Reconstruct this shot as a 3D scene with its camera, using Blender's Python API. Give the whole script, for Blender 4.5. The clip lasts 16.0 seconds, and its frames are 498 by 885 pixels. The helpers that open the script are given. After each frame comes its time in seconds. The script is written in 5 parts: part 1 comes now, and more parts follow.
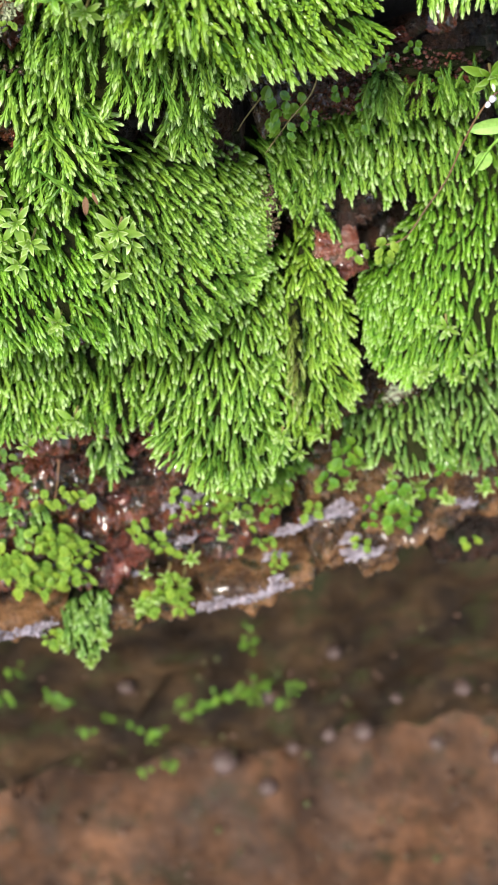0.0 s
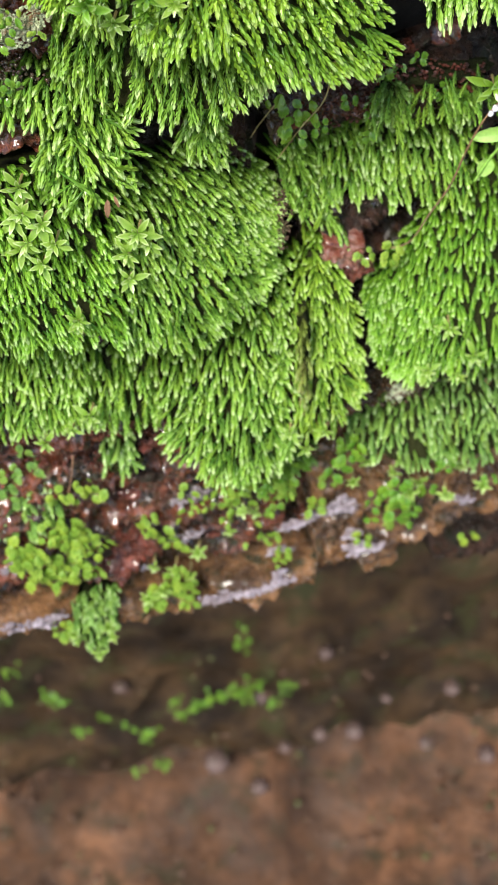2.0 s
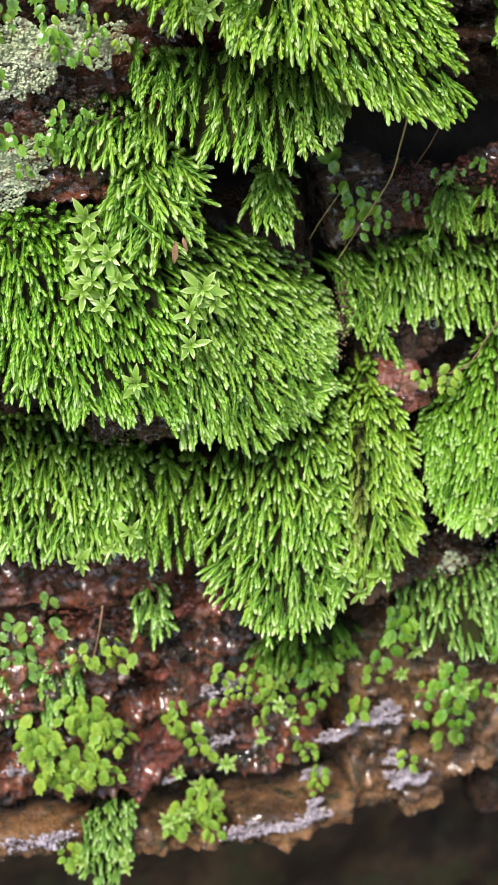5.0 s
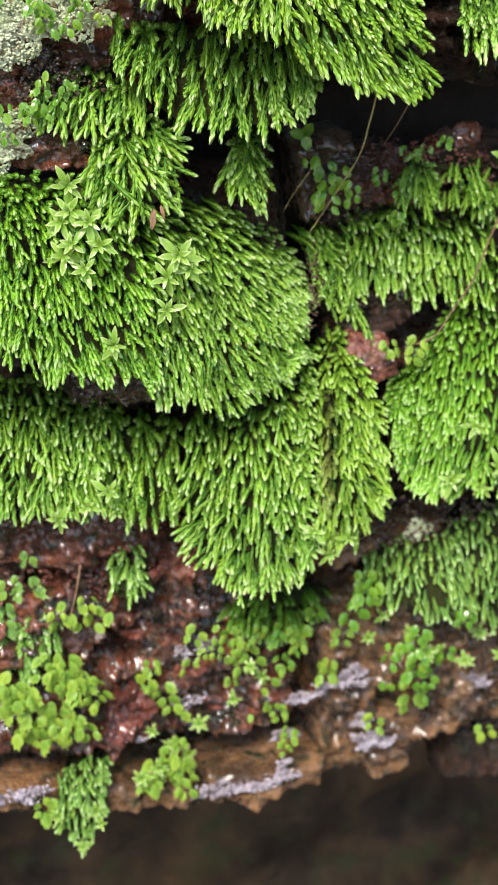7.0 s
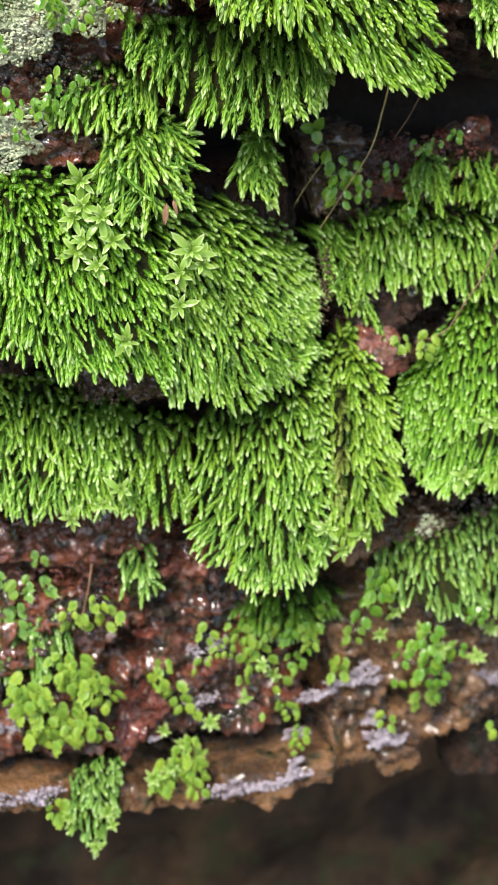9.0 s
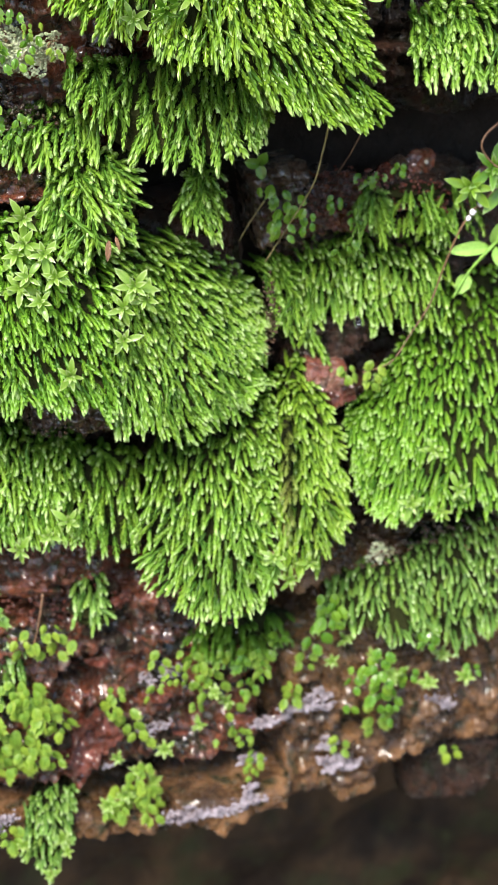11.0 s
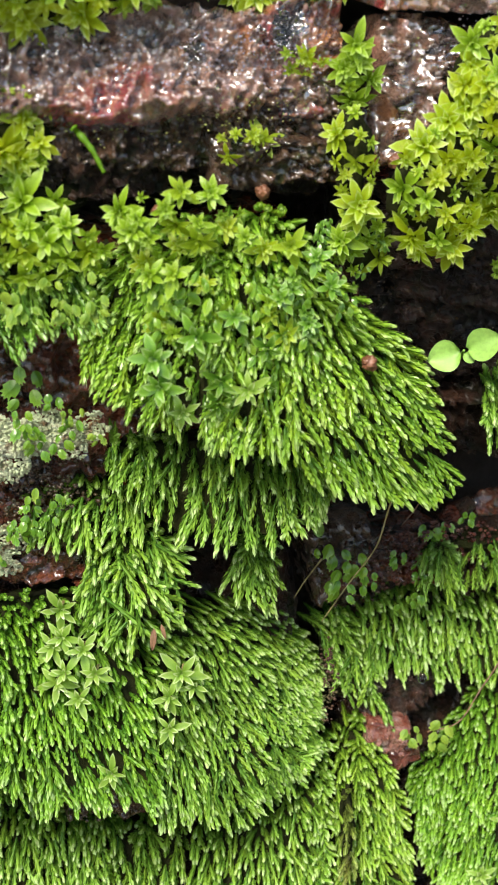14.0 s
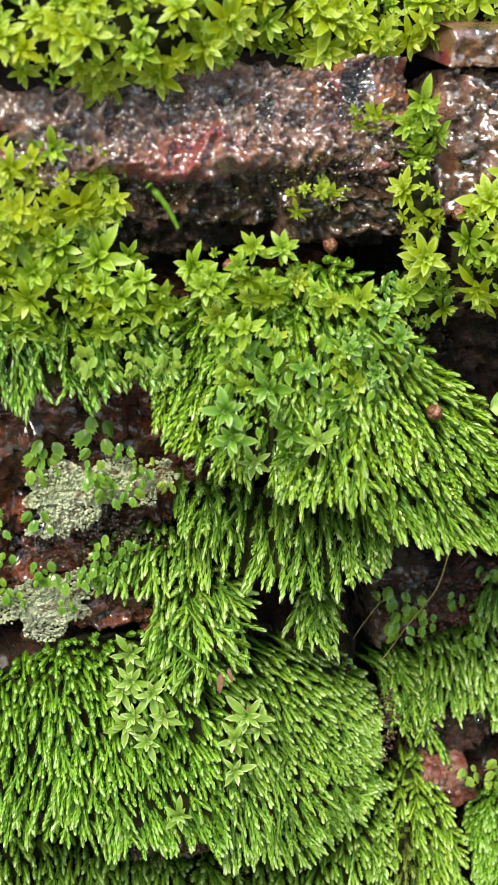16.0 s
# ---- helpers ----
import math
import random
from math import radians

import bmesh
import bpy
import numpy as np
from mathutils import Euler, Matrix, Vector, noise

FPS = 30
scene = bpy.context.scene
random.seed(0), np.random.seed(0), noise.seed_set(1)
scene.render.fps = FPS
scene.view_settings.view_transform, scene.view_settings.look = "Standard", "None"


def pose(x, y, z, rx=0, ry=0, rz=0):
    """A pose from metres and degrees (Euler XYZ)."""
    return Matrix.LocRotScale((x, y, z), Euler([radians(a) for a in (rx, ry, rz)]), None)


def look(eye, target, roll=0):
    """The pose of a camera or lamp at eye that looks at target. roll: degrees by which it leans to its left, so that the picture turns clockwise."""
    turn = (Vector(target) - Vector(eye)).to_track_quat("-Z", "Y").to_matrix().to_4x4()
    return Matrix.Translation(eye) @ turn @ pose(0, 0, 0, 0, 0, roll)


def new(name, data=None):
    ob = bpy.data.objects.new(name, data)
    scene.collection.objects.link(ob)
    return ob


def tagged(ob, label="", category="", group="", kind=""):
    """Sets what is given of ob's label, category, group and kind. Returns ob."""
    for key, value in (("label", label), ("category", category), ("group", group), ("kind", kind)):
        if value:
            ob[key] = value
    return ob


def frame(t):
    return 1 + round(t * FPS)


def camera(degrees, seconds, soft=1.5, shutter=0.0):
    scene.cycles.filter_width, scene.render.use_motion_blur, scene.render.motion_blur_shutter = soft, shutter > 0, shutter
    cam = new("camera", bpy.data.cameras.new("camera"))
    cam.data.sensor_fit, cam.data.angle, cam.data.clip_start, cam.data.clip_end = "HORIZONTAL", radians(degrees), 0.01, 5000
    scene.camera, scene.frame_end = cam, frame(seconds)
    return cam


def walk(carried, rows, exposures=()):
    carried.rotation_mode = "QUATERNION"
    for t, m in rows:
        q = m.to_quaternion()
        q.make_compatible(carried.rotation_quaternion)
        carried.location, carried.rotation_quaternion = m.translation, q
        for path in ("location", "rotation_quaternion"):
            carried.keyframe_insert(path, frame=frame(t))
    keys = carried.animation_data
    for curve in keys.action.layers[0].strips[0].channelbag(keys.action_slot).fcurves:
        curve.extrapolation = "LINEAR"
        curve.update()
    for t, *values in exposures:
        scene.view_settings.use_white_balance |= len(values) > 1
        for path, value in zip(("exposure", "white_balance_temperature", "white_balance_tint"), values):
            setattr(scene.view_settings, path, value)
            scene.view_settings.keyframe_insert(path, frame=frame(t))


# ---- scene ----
# The camera and its walk.
cam = camera(17.7, 16.0, 1.35)
walk(cam, [
    (0, look((0.01267, -0.17397, 0.19090), (-0.00581, -0.01804, -0.00363), -5.72)),
    (0.5, look((0.01217, -0.17749, 0.19215), (-0.00588, -0.02125, -0.00218), -5.80)),
    (1, look((0.01309, -0.17884, 0.19572), (-0.00430, -0.02237, 0.00152), -5.28)),
    (1.5, look((0.01245, -0.18020, 0.19728), (-0.00404, -0.02324, 0.00339), -5.01)),
    (2, look((0.00830, -0.18183, 0.19684), (-0.00687, -0.02446, 0.00318), -4.65)),
    (2.5, look((0.00380, -0.18601, 0.17582), (-0.00869, -0.01523, -0.00633), -3.60)),
    (3, look((-0.00411, -0.19368, 0.15713), (-0.01417, -0.00538, -0.00701), -2.50)),
    (3.5, look((-0.00264, -0.20093, 0.14309), (-0.00995, 0.00174, -0.00309), -2.64)),
    (4, look((-0.00673, -0.20908, 0.13281), (-0.01161, 0.00253, -0.00022), -1.60)),
    (4.2, look((-0.00829, -0.21215, 0.13060), (-0.01307, 0.00336, 0.00397), -1.45)),
    (6.3, look((-0.01506, -0.22634, 0.12401), (-0.01478, -0.00600, 0.00592), 0.01)),
    (6.5, look((-0.01430, -0.22895, 0.12358), (-0.01472, -0.00856, 0.00558), -0.12)),
    (7, look((-0.01156, -0.23017, 0.12396), (-0.01131, -0.00994, 0.00566), 0.03)),
    (7.5, look((-0.01333, -0.22958, 0.12107), (-0.01257, -0.00928, 0.00289), -0.33)),
    (8, look((-0.01505, -0.22956, 0.11991), (-0.01362, -0.00911, 0.00201), -0.36)),
    (10.3, look((-0.01549, -0.23099, 0.12583), (-0.01284, -0.01021, 0.00856), -0.13)),
    (10.5, look((-0.01250, -0.23320, 0.12436), (-0.00919, -0.01207, 0.00776), -0.34)),
    (11, look((-0.00854, -0.23075, 0.12627), (-0.00491, -0.00939, 0.01015), -0.35)),
    (11.5, look((-0.00665, -0.22434, 0.13202), (-0.00389, -0.00214, 0.01748), -0.39)),
    (12, look((-0.00744, -0.21538, 0.13742), (-0.00518, 0.00772, 0.02462), -0.33)),
    (12.5, look((-0.01081, -0.20779, 0.14217), (-0.00955, 0.01662, 0.03201), -0.27)),
    (13, look((-0.01257, -0.20040, 0.14935), (-0.01317, 0.02532, 0.04190), -0.47)),
    (13.5, look((-0.01173, -0.19656, 0.15363), (-0.01237, 0.03034, 0.04868), -0.60)),
    (14, look((-0.01088, -0.19518, 0.15347), (-0.01237, 0.03277, 0.05080), -0.86)),
    (14.5, look((-0.01217, -0.19297, 0.15430), (-0.01524, 0.03544, 0.05272), -1.05)),
    (15, look((-0.01527, -0.19124, 0.15346), (-0.01733, 0.03745, 0.05249), -0.78)),
    (15.5, look((-0.01996, -0.19359, 0.15504), (-0.02330, 0.03536, 0.05468), -1.09)),
    (16, look((-0.01784, -0.19681, 0.15872), (-0.02113, 0.03214, 0.05837), -1.17)),
], exposures=((0, 1.04, 6750, 10), (4, 1.00, 6750, 10), (6.5, 1.12, 6750, 10), (8, 1.09, 6750, 10), (10.5, 1.12, 6750, 10), (11.5, 1.21, 6750, 10), (12, 1.46, 6750, 10), (12.5, 1.09, 6750, 10), (13.0, 1.09, 6750, 10), (13.5, 1.06, 6750, 10), (14, 0.94, 7100, 9), (15, 0.89, 7250, 8), (16, 0.92, 7250, 8)))
cam.data.dof.use_dof = True
cam.data.dof.focus_distance = 0.214
cam.data.dof.aperture_fstop = 62.0

# Overcast daylight.
world = bpy.data.worlds.new("world")
scene.world = world
world.use_nodes = True
sky = world.node_tree.nodes.new("ShaderNodeTexSky")
sky.sky_type, sky.sun_disc, sky.sun_elevation, sky.sun_rotation = "NISHITA", False, radians(53), radians(200)
world.node_tree.links.new(sky.outputs["Color"], world.node_tree.nodes["Background"].inputs["Color"])
world.node_tree.nodes["Background"].inputs["Strength"].default_value = 0.16
sun = new("sun", bpy.data.lights.new("sun", "SUN"))
sun.data.energy, sun.data.angle, sun.data.color = 4.0, radians(22), (1.0, 0.96, 0.9)
sun.matrix_world = look((-0.28, -0.7, 1.0), (0, 0, 0))

MM = 0.001


# ---- materials ----
def nodes_of(name):
    m = bpy.data.materials.new(name)
    m.use_nodes = True
    return m, m.node_tree.nodes, m.node_tree.links, m.node_tree.nodes["Principled BSDF"]


def ramp(n, l, source, stops):
    r = n.new("ShaderNodeValToRGB")
    while len(r.color_ramp.elements) < len(stops):
        r.color_ramp.elements.new(0.5)
    for e, (p, c) in zip(r.color_ramp.elements, stops):
        e.position, e.color = p, (*c, 1)
    l.new(source, r.inputs["Fac"])
    return r.outputs["Color"]


def noise_node(n, l, scale, detail=4, rough=0.6, coords="Object"):
    tc = n.new("ShaderNodeTexCoord")
    t = n.new("ShaderNodeTexNoise")
    t.inputs["Scale"].default_value, t.inputs["Detail"].default_value, t.inputs["Roughness"].default_value = scale, detail, rough
    l.new(tc.outputs[coords], t.inputs["Vector"])
    return t.outputs["Fac"]


def blend(n, l, fac, a, b, mode="MIX"):
    m = n.new("ShaderNodeMix")
    m.data_type, m.blend_type = "RGBA", mode
    for socket, v in ((m.inputs[0], fac), (m.inputs[6], a), (m.inputs[7], b)):
        if isinstance(v, (int, float)):
            socket.default_value = v
        elif isinstance(v, tuple):
            socket.default_value = (*v, 1)
        else:
            l.new(v, socket)
    return m.outputs[2]


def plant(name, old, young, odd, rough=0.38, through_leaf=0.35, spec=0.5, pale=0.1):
    """Living leaves: older growth near the base, younger towards the tip, some plants yellower. Moss gap shade and tip
    highlights are put into the same ramp.
    """
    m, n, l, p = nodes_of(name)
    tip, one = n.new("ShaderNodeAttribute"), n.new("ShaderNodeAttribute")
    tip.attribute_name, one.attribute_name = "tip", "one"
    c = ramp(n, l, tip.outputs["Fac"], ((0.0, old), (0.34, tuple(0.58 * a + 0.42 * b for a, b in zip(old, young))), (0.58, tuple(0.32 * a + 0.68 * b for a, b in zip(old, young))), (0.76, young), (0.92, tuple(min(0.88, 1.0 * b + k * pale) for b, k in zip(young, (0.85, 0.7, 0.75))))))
    info, mathn, frac = n.new("ShaderNodeObjectInfo"), n.new("ShaderNodeMath"), n.new("ShaderNodeMath")
    frac.operation = "FRACT"
    l.new(one.outputs["Fac"], mathn.inputs[0])
    l.new(info.outputs["Random"], mathn.inputs[1])
    l.new(mathn.outputs["Value"], frac.inputs[0])
    pick = ramp(n, l, frac.outputs["Value"], ((0.6, (0, 0, 0)), (1.0, (0.5, 0.5, 0.5))))
    c = blend(n, l, pick, c, odd)
    mottle = ramp(n, l, noise_node(n, l, 90, 3), ((0.3, (0.72, 0.76, 0.7)), (0.7, (1.15, 1.12, 1.1))))
    c = blend(n, l, 1.0, c, mottle, "MULTIPLY")
    fine = ramp(n, l, noise_node(n, l, 1500, 2), ((0.3, (0.82, 0.82, 0.82)), (0.7, (1.12, 1.12, 1.12))))
    c = blend(n, l, 1.0, c, fine, "MULTIPLY")
    l.new(c, p.inputs["Base Color"])
    p.inputs["Roughness"].default_value = rough
    p.inputs["Specular IOR Level"].default_value = spec
    tr = n.new("ShaderNodeBsdfTranslucent")
    l.new(c, tr.inputs["Color"])
    mix = n.new("ShaderNodeMixShader")
    mix.inputs["Fac"].default_value = through_leaf
    l.new(p.outputs["BSDF"], mix.inputs[1])
    l.new(tr.outputs["BSDF"], mix.inputs[2])
    l.new(mix.outputs["Shader"], n["Material Output"].inputs["Surface"])
    return m


def rocky(name, stops, rough=(0.2, 0.55), bump=0.5, fine=900, coarse=60, tint=None, spec=0.5, film=0.0, relief=0.0012, sheen=0.2, stains_and_shading=(), gloss=1.5):
    """Wet worn masonry or soil: broad patches, grain and pits."""
    m, n, l, p = nodes_of(name)
    c = ramp(n, l, noise_node(n, l, coarse, 6, 0.65), stops)
    g = noise_node(n, l, fine, 5, 0.7)
    grain = ramp(n, l, g, ((0.25, (0.45, 0.42, 0.4)), (0.5, (1, 1, 1)), (0.75, (1.5, 1.45, 1.4))))
    c = blend(n, l, 0.9, c, grain, "MULTIPLY")
    if tint:
        patch = ramp(n, l, noise_node(n, l, coarse * 2.3, 4, 0.6), ((0.52, (0, 0, 0)), (0.66, (1, 1, 1))))
        c = blend(n, l, patch, c, tint)
    # Besides rust and red stains, these spots hold painted sky sheen and pit darkness.
    for size, low, high, colour in stains_and_shading:
        spot = ramp(n, l, noise_node(n, l, size, 5, 0.6), ((low, (0, 0, 0)), (high, (1, 1, 1))))
        c = blend(n, l, spot, c, blend(n, l, 0.6, colour, grain, "MULTIPLY"))
    l.new(c, p.inputs["Base Color"])
    wet = n.new("ShaderNodeMapRange")
    wet.inputs["To Min"].default_value, wet.inputs["To Max"].default_value = rough
    wet.inputs["From Min"].default_value, wet.inputs["From Max"].default_value = 0.35, 0.65
    l.new(noise_node(n, l, coarse * 3, 4), wet.inputs["Value"])
    l.new(wet.outputs["Result"], p.inputs["Roughness"])
    p.inputs["Specular IOR Level"].default_value = spec
    b = n.new("ShaderNodeBump")
    b.inputs["Strength"].default_value, b.inputs["Distance"].default_value = bump, relief
    both = n.new("ShaderNodeMath")
    both.operation = "MULTIPLY_ADD"
    both.inputs[1].default_value = 0.5
    l.new(noise_node(n, l, fine * 2.7, 3, 0.6), both.inputs[0])
    chunk, total = noise_node(n, l, fine * 0.3, 8, 0.75), n.new("ShaderNodeMath")
    total.operation = "MULTIPLY_ADD"
    total.inputs[1].default_value = 1.6
    l.new(chunk, total.inputs[0])
    l.new(g, total.inputs[2])
    l.new(total.outputs["Value"], both.inputs[2])
    l.new(both.outputs["Value"], b.inputs["Height"])
    l.new(b.outputs["Normal"], p.inputs["Normal"])
    if film:
        p.inputs["Coat Weight"].default_value, p.inputs["Coat Roughness"].default_value = film, sheen
        p.inputs["Coat IOR"].default_value = gloss
    return m


MOSS = plant("moss_green", (0.042, 0.155, 0.010), (0.278, 0.50, 0.068), (0.33, 0.50, 0.05), 0.42, 0.42, 0.4, 0.36)
MOSS_VIVID = plant("moss_vivid_green", (0.036, 0.158, 0.008), (0.255, 0.505, 0.05), (0.30, 0.51, 0.04), 0.42, 0.42, 0.4, 0.32)
MOSS_WARM = plant("moss_yellowish_green", (0.05, 0.158, 0.010), (0.31, 0.52, 0.06), (0.37, 0.51, 0.05), 0.42, 0.42, 0.4, 0.27)
MOSS_WET = plant("moss_wet_yellow_green", (0.05, 0.165, 0.010), (0.285, 0.505, 0.05), (0.36, 0.51, 0.035), 0.3, 0.42, 0.5, 0.26)
# Darker moss green; on some growth its dark tone is painted shade.
MOSS_DARK = plant("moss_dark_green", (0.026, 0.10, 0.007), (0.21, 0.43, 0.05), (0.27, 0.43, 0.04), 0.34, 0.38, 0.5, 0.2)
MOSS_PALE = plant("moss_pale_green", (0.045, 0.145, 0.016), (0.29, 0.51, 0.11), (0.34, 0.50, 0.08), 0.3, 0.42, 0.5, 0.36)
ROSETTE = plant("rosette_yellow_green", (0.34, 0.38, 0.006), (0.45, 0.625, 0.035), (0.54, 0.60, 0.02), 0.38, 0.6, 0.4, 0.26)
ROSETTE_PALE = plant("rosette_pale_green", (0.16, 0.34, 0.02), (0.37, 0.56, 0.12), (0.38, 0.54, 0.08), 0.24, 0.55, 0.5, 0.34)
MOSS_BROWN = plant("moss_brownish", (0.05, 0.06, 0.01), (0.28, 0.38, 0.07), (0.26, 0.20, 0.06), 0.4)
ROSETTE_MID = plant("rosette_fresh_green", (0.13, 0.24, 0.008), (0.33, 0.53, 0.035), (0.46, 0.54, 0.03), 0.36, 0.5, 0.4, 0.16)
STAR_GREEN = plant("star_leaf_green", (0.05, 0.17, 0.010), (0.21, 0.42, 0.05), (0.30, 0.46, 0.04), 0.22, 0.45, 0.6, 0.2)
LEAFLET = plant("leaflet_lime_green", (0.07, 0.20, 0.014), (0.355, 0.515, 0.08), (0.38, 0.49, 0.05), 0.45, 0.45, 0.35, 0.12)
SEEDLING = plant("seedling_green", (0.24, 0.46, 0.07), (0.36, 0.60, 0.14), (0.32, 0.54, 0.12), 0.48, 0.35)
# Near-black humus: the shade in gaps between shoots is put into its colour.
HUMUS = rocky("humus_gap_shade", ((0.3, (0.006, 0.008, 0.003)), (0.55, (0.018, 0.021, 0.006)), (0.75, (0.036, 0.034, 0.011))), (0.75, 0.95), fine=1800, spec=0.08)
# The near-black spots paint the dark of pits into the colour.
BRICK = rocky("brick_wet_red_brown", ((0.30, (0.006, 0.004, 0.003)), (0.40, (0.045, 0.02, 0.012)), (0.49, (0.18, 0.058, 0.030)), (0.58, (0.34, 0.095, 0.045)), (0.68, (0.22, 0.12, 0.075)), (0.85, (0.34, 0.24, 0.20))), (0.06, 0.4), 1.0, fine=1200, coarse=120, tint=(0.035, 0.04, 0.010), film=0.7, sheen=0.14, relief=0.0019, spec=0.7, gloss=1.6, stains_and_shading=((53, 0.58, 0.66, (0.34, 0.09, 0.035)), (71, 0.58, 0.66, (0.012, 0.008, 0.006))))
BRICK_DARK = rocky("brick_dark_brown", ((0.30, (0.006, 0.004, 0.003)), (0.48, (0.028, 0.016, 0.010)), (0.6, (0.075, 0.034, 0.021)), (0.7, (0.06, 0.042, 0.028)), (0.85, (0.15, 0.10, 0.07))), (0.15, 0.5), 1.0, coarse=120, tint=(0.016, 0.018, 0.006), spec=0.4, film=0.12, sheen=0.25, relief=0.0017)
# Lilac spots paint sky sheen, near-black spots the dark of pits.
BRICK_PINK = rocky("brick_wet_pinkish", ((0.28, (0.02, 0.012, 0.008)), (0.37, (0.10, 0.052, 0.033)), (0.45, (0.27, 0.135, 0.085)), (0.54, (0.52, 0.28, 0.20)), (0.64, (0.55, 0.17, 0.13)), (0.8, (0.56, 0.37, 0.33))), (0.03, 0.18), 1.0, fine=1700, coarse=90, tint=(0.05, 0.035, 0.012), film=1.0, sheen=0.2, relief=0.0020, spec=1.0, gloss=2.3, stains_and_shading=((38, 0.56, 0.66, (0.52, 0.40, 0.43)), (61, 0.52, 0.62, (0.55, 0.20, 0.06)), (47, 0.55, 0.61, (0.50, 0.07, 0.065)), (83, 0.60, 0.66, (0.012, 0.008, 0.006))))
BRICK_CLAY = rocky("brick_crumbling_clay", ((0.30, (0.025, 0.015, 0.008)), (0.45, (0.09, 0.05, 0.028)), (0.6, (0.19, 0.105, 0.06)), (0.8, (0.33, 0.21, 0.14))), (0.1, 0.4), 1.0, fine=1300, coarse=150, tint=(0.05, 0.06, 0.012), film=0.6, sheen=0.14, relief=0.0022, gloss=1.7)
BRICK_RED = rocky("brick_raw_red", ((0.3, (0.02, 0.008, 0.005)), (0.47, (0.10, 0.026, 0.015)), (0.6, (0.24, 0.065, 0.04)), (0.8, (0.38, 0.24, 0.20))), (0.08, 0.4), 1.0, coarse=160, film=0.5, sheen=0.15, relief=0.0017)
BRICK_WET = rocky("brick_wet_pink_red", ((0.3, (0.08, 0.03, 0.02)), (0.42, (0.28, 0.07, 0.04)), (0.55, (0.46, 0.22, 0.17)), (0.75, (0.60, 0.48, 0.45))), (0.04, 0.25), 1.0, fine=1500, coarse=300, film=0.9, sheen=0.12, relief=0.0017, spec=0.8)
BRICK_TAN = rocky("brick_wet_tan", ((0.3, (0.03, 0.016, 0.009)), (0.44, (0.11, 0.056, 0.026)), (0.58, (0.35, 0.175, 0.075)), (0.8, (0.48, 0.29, 0.17))), (0.06, 0.35), 1.0, fine=1200, coarse=130, tint=(0.05, 0.045, 0.015), film=0.5, sheen=0.18, relief=0.0017, spec=0.7)
# Mortar near black, with the darkness of deep recesses put into its colour.
MORTAR = rocky("mortar_recess_shade", ((0.3, (0.005, 0.004, 0.003)), (0.6, (0.014, 0.010, 0.008)), (0.8, (0.03, 0.022, 0.016))), (0.45, 0.8), 0.9, spec=0.25)
SOIL = rocky("soil_brown", ((0.30, (0.008, 0.004, 0.002)), (0.5, (0.052, 0.024, 0.011)), (0.70, (0.118, 0.055, 0.027))), (0.4, 0.8), 0.8, fine=160, coarse=30, tint=(0.022, 0.016, 0.006), spec=0.2)
EARTH = rocky("earth_wall_brown", ((0.34, (0.008, 0.005, 0.003)), (0.46, (0.025, 0.015, 0.008)), (0.56, (0.052, 0.030, 0.014)), (0.70, (0.095, 0.056, 0.028))), (0.4, 0.8), 0.8, fine=200, coarse=30, tint=(0.034, 0.034, 0.012), spec=0.25)
LICHEN = rocky("lichen_grey_green", ((0.3, (0.36, 0.42, 0.19)), (0.44, (0.62, 0.70, 0.42)), (0.66, (0.80, 0.84, 0.64))), (0.6, 0.85), 0.9, fine=1600, coarse=220, tint=(0.26, 0.15, 0.07), spec=0.3)
ALGAE = rocky("algae_pale_yellow", ((0.3, (0.16, 0.17, 0.035)), (0.7, (0.36, 0.37, 0.11))), (0.5, 0.8), 0.3, fine=1600)
CRUST = rocky("mineral_crust_and_glint_white", ((0.3, (0.15, 0.11, 0.11)), (0.47, (0.28, 0.235, 0.265)), (0.75, (0.50, 0.45, 0.52))), (0.12, 0.35), 0.6, fine=1400, coarse=260, film=0.5, sheen=0.18, spec=0.6)
PEBBLE = rocky("pebble_grey_pink", ((0.3, (0.04, 0.026, 0.021)), (0.6, (0.085, 0.056, 0.05)), (0.8, (0.15, 0.115, 0.115))), (0.4, 0.7), 0.3, fine=300, coarse=60, spec=0.3)
DEBRIS = rocky("crumbled_earth_and_grit", ((0.3, (0.016, 0.009, 0.005)), (0.5, (0.06, 0.030, 0.017)), (0.66, (0.09, 0.048, 0.032)), (0.8, (0.15, 0.10, 0.085))), (0.35, 0.7), 0.4, fine=400, coarse=70, tint=(0.05, 0.07, 0.015), spec=0.35)
TWIG = rocky("stem_brown", ((0.3, (0.10, 0.05, 0.03)), (0.6, (0.20, 0.11, 0.06)), (0.8, (0.32, 0.22, 0.12))), (0.4, 0.6), 0.3)
STRAW = rocky("stem_straw", ((0.3, (0.22, 0.17, 0.06)), (0.7, (0.38, 0.32, 0.14))), (0.4, 0.6), 0.2)
BUD = rocky("bud_white", ((0.3, (0.45, 0.43, 0.47)), (0.7, (0.66, 0.65, 0.70))), (0.4, 0.6), 0.2)
CAPSULE = rocky("capsule_russet", ((0.3, (0.08, 0.03, 0.015)), (0.7, (0.20, 0.085, 0.045))), (0.25, 0.45), 0.2)

WATER, _n, _l, _p = nodes_of("water_clear")
_p.inputs["Transmission Weight"].default_value, _p.inputs["Roughness"].default_value, _p.inputs["IOR"].default_value = 1.0, 0.0, 1.33


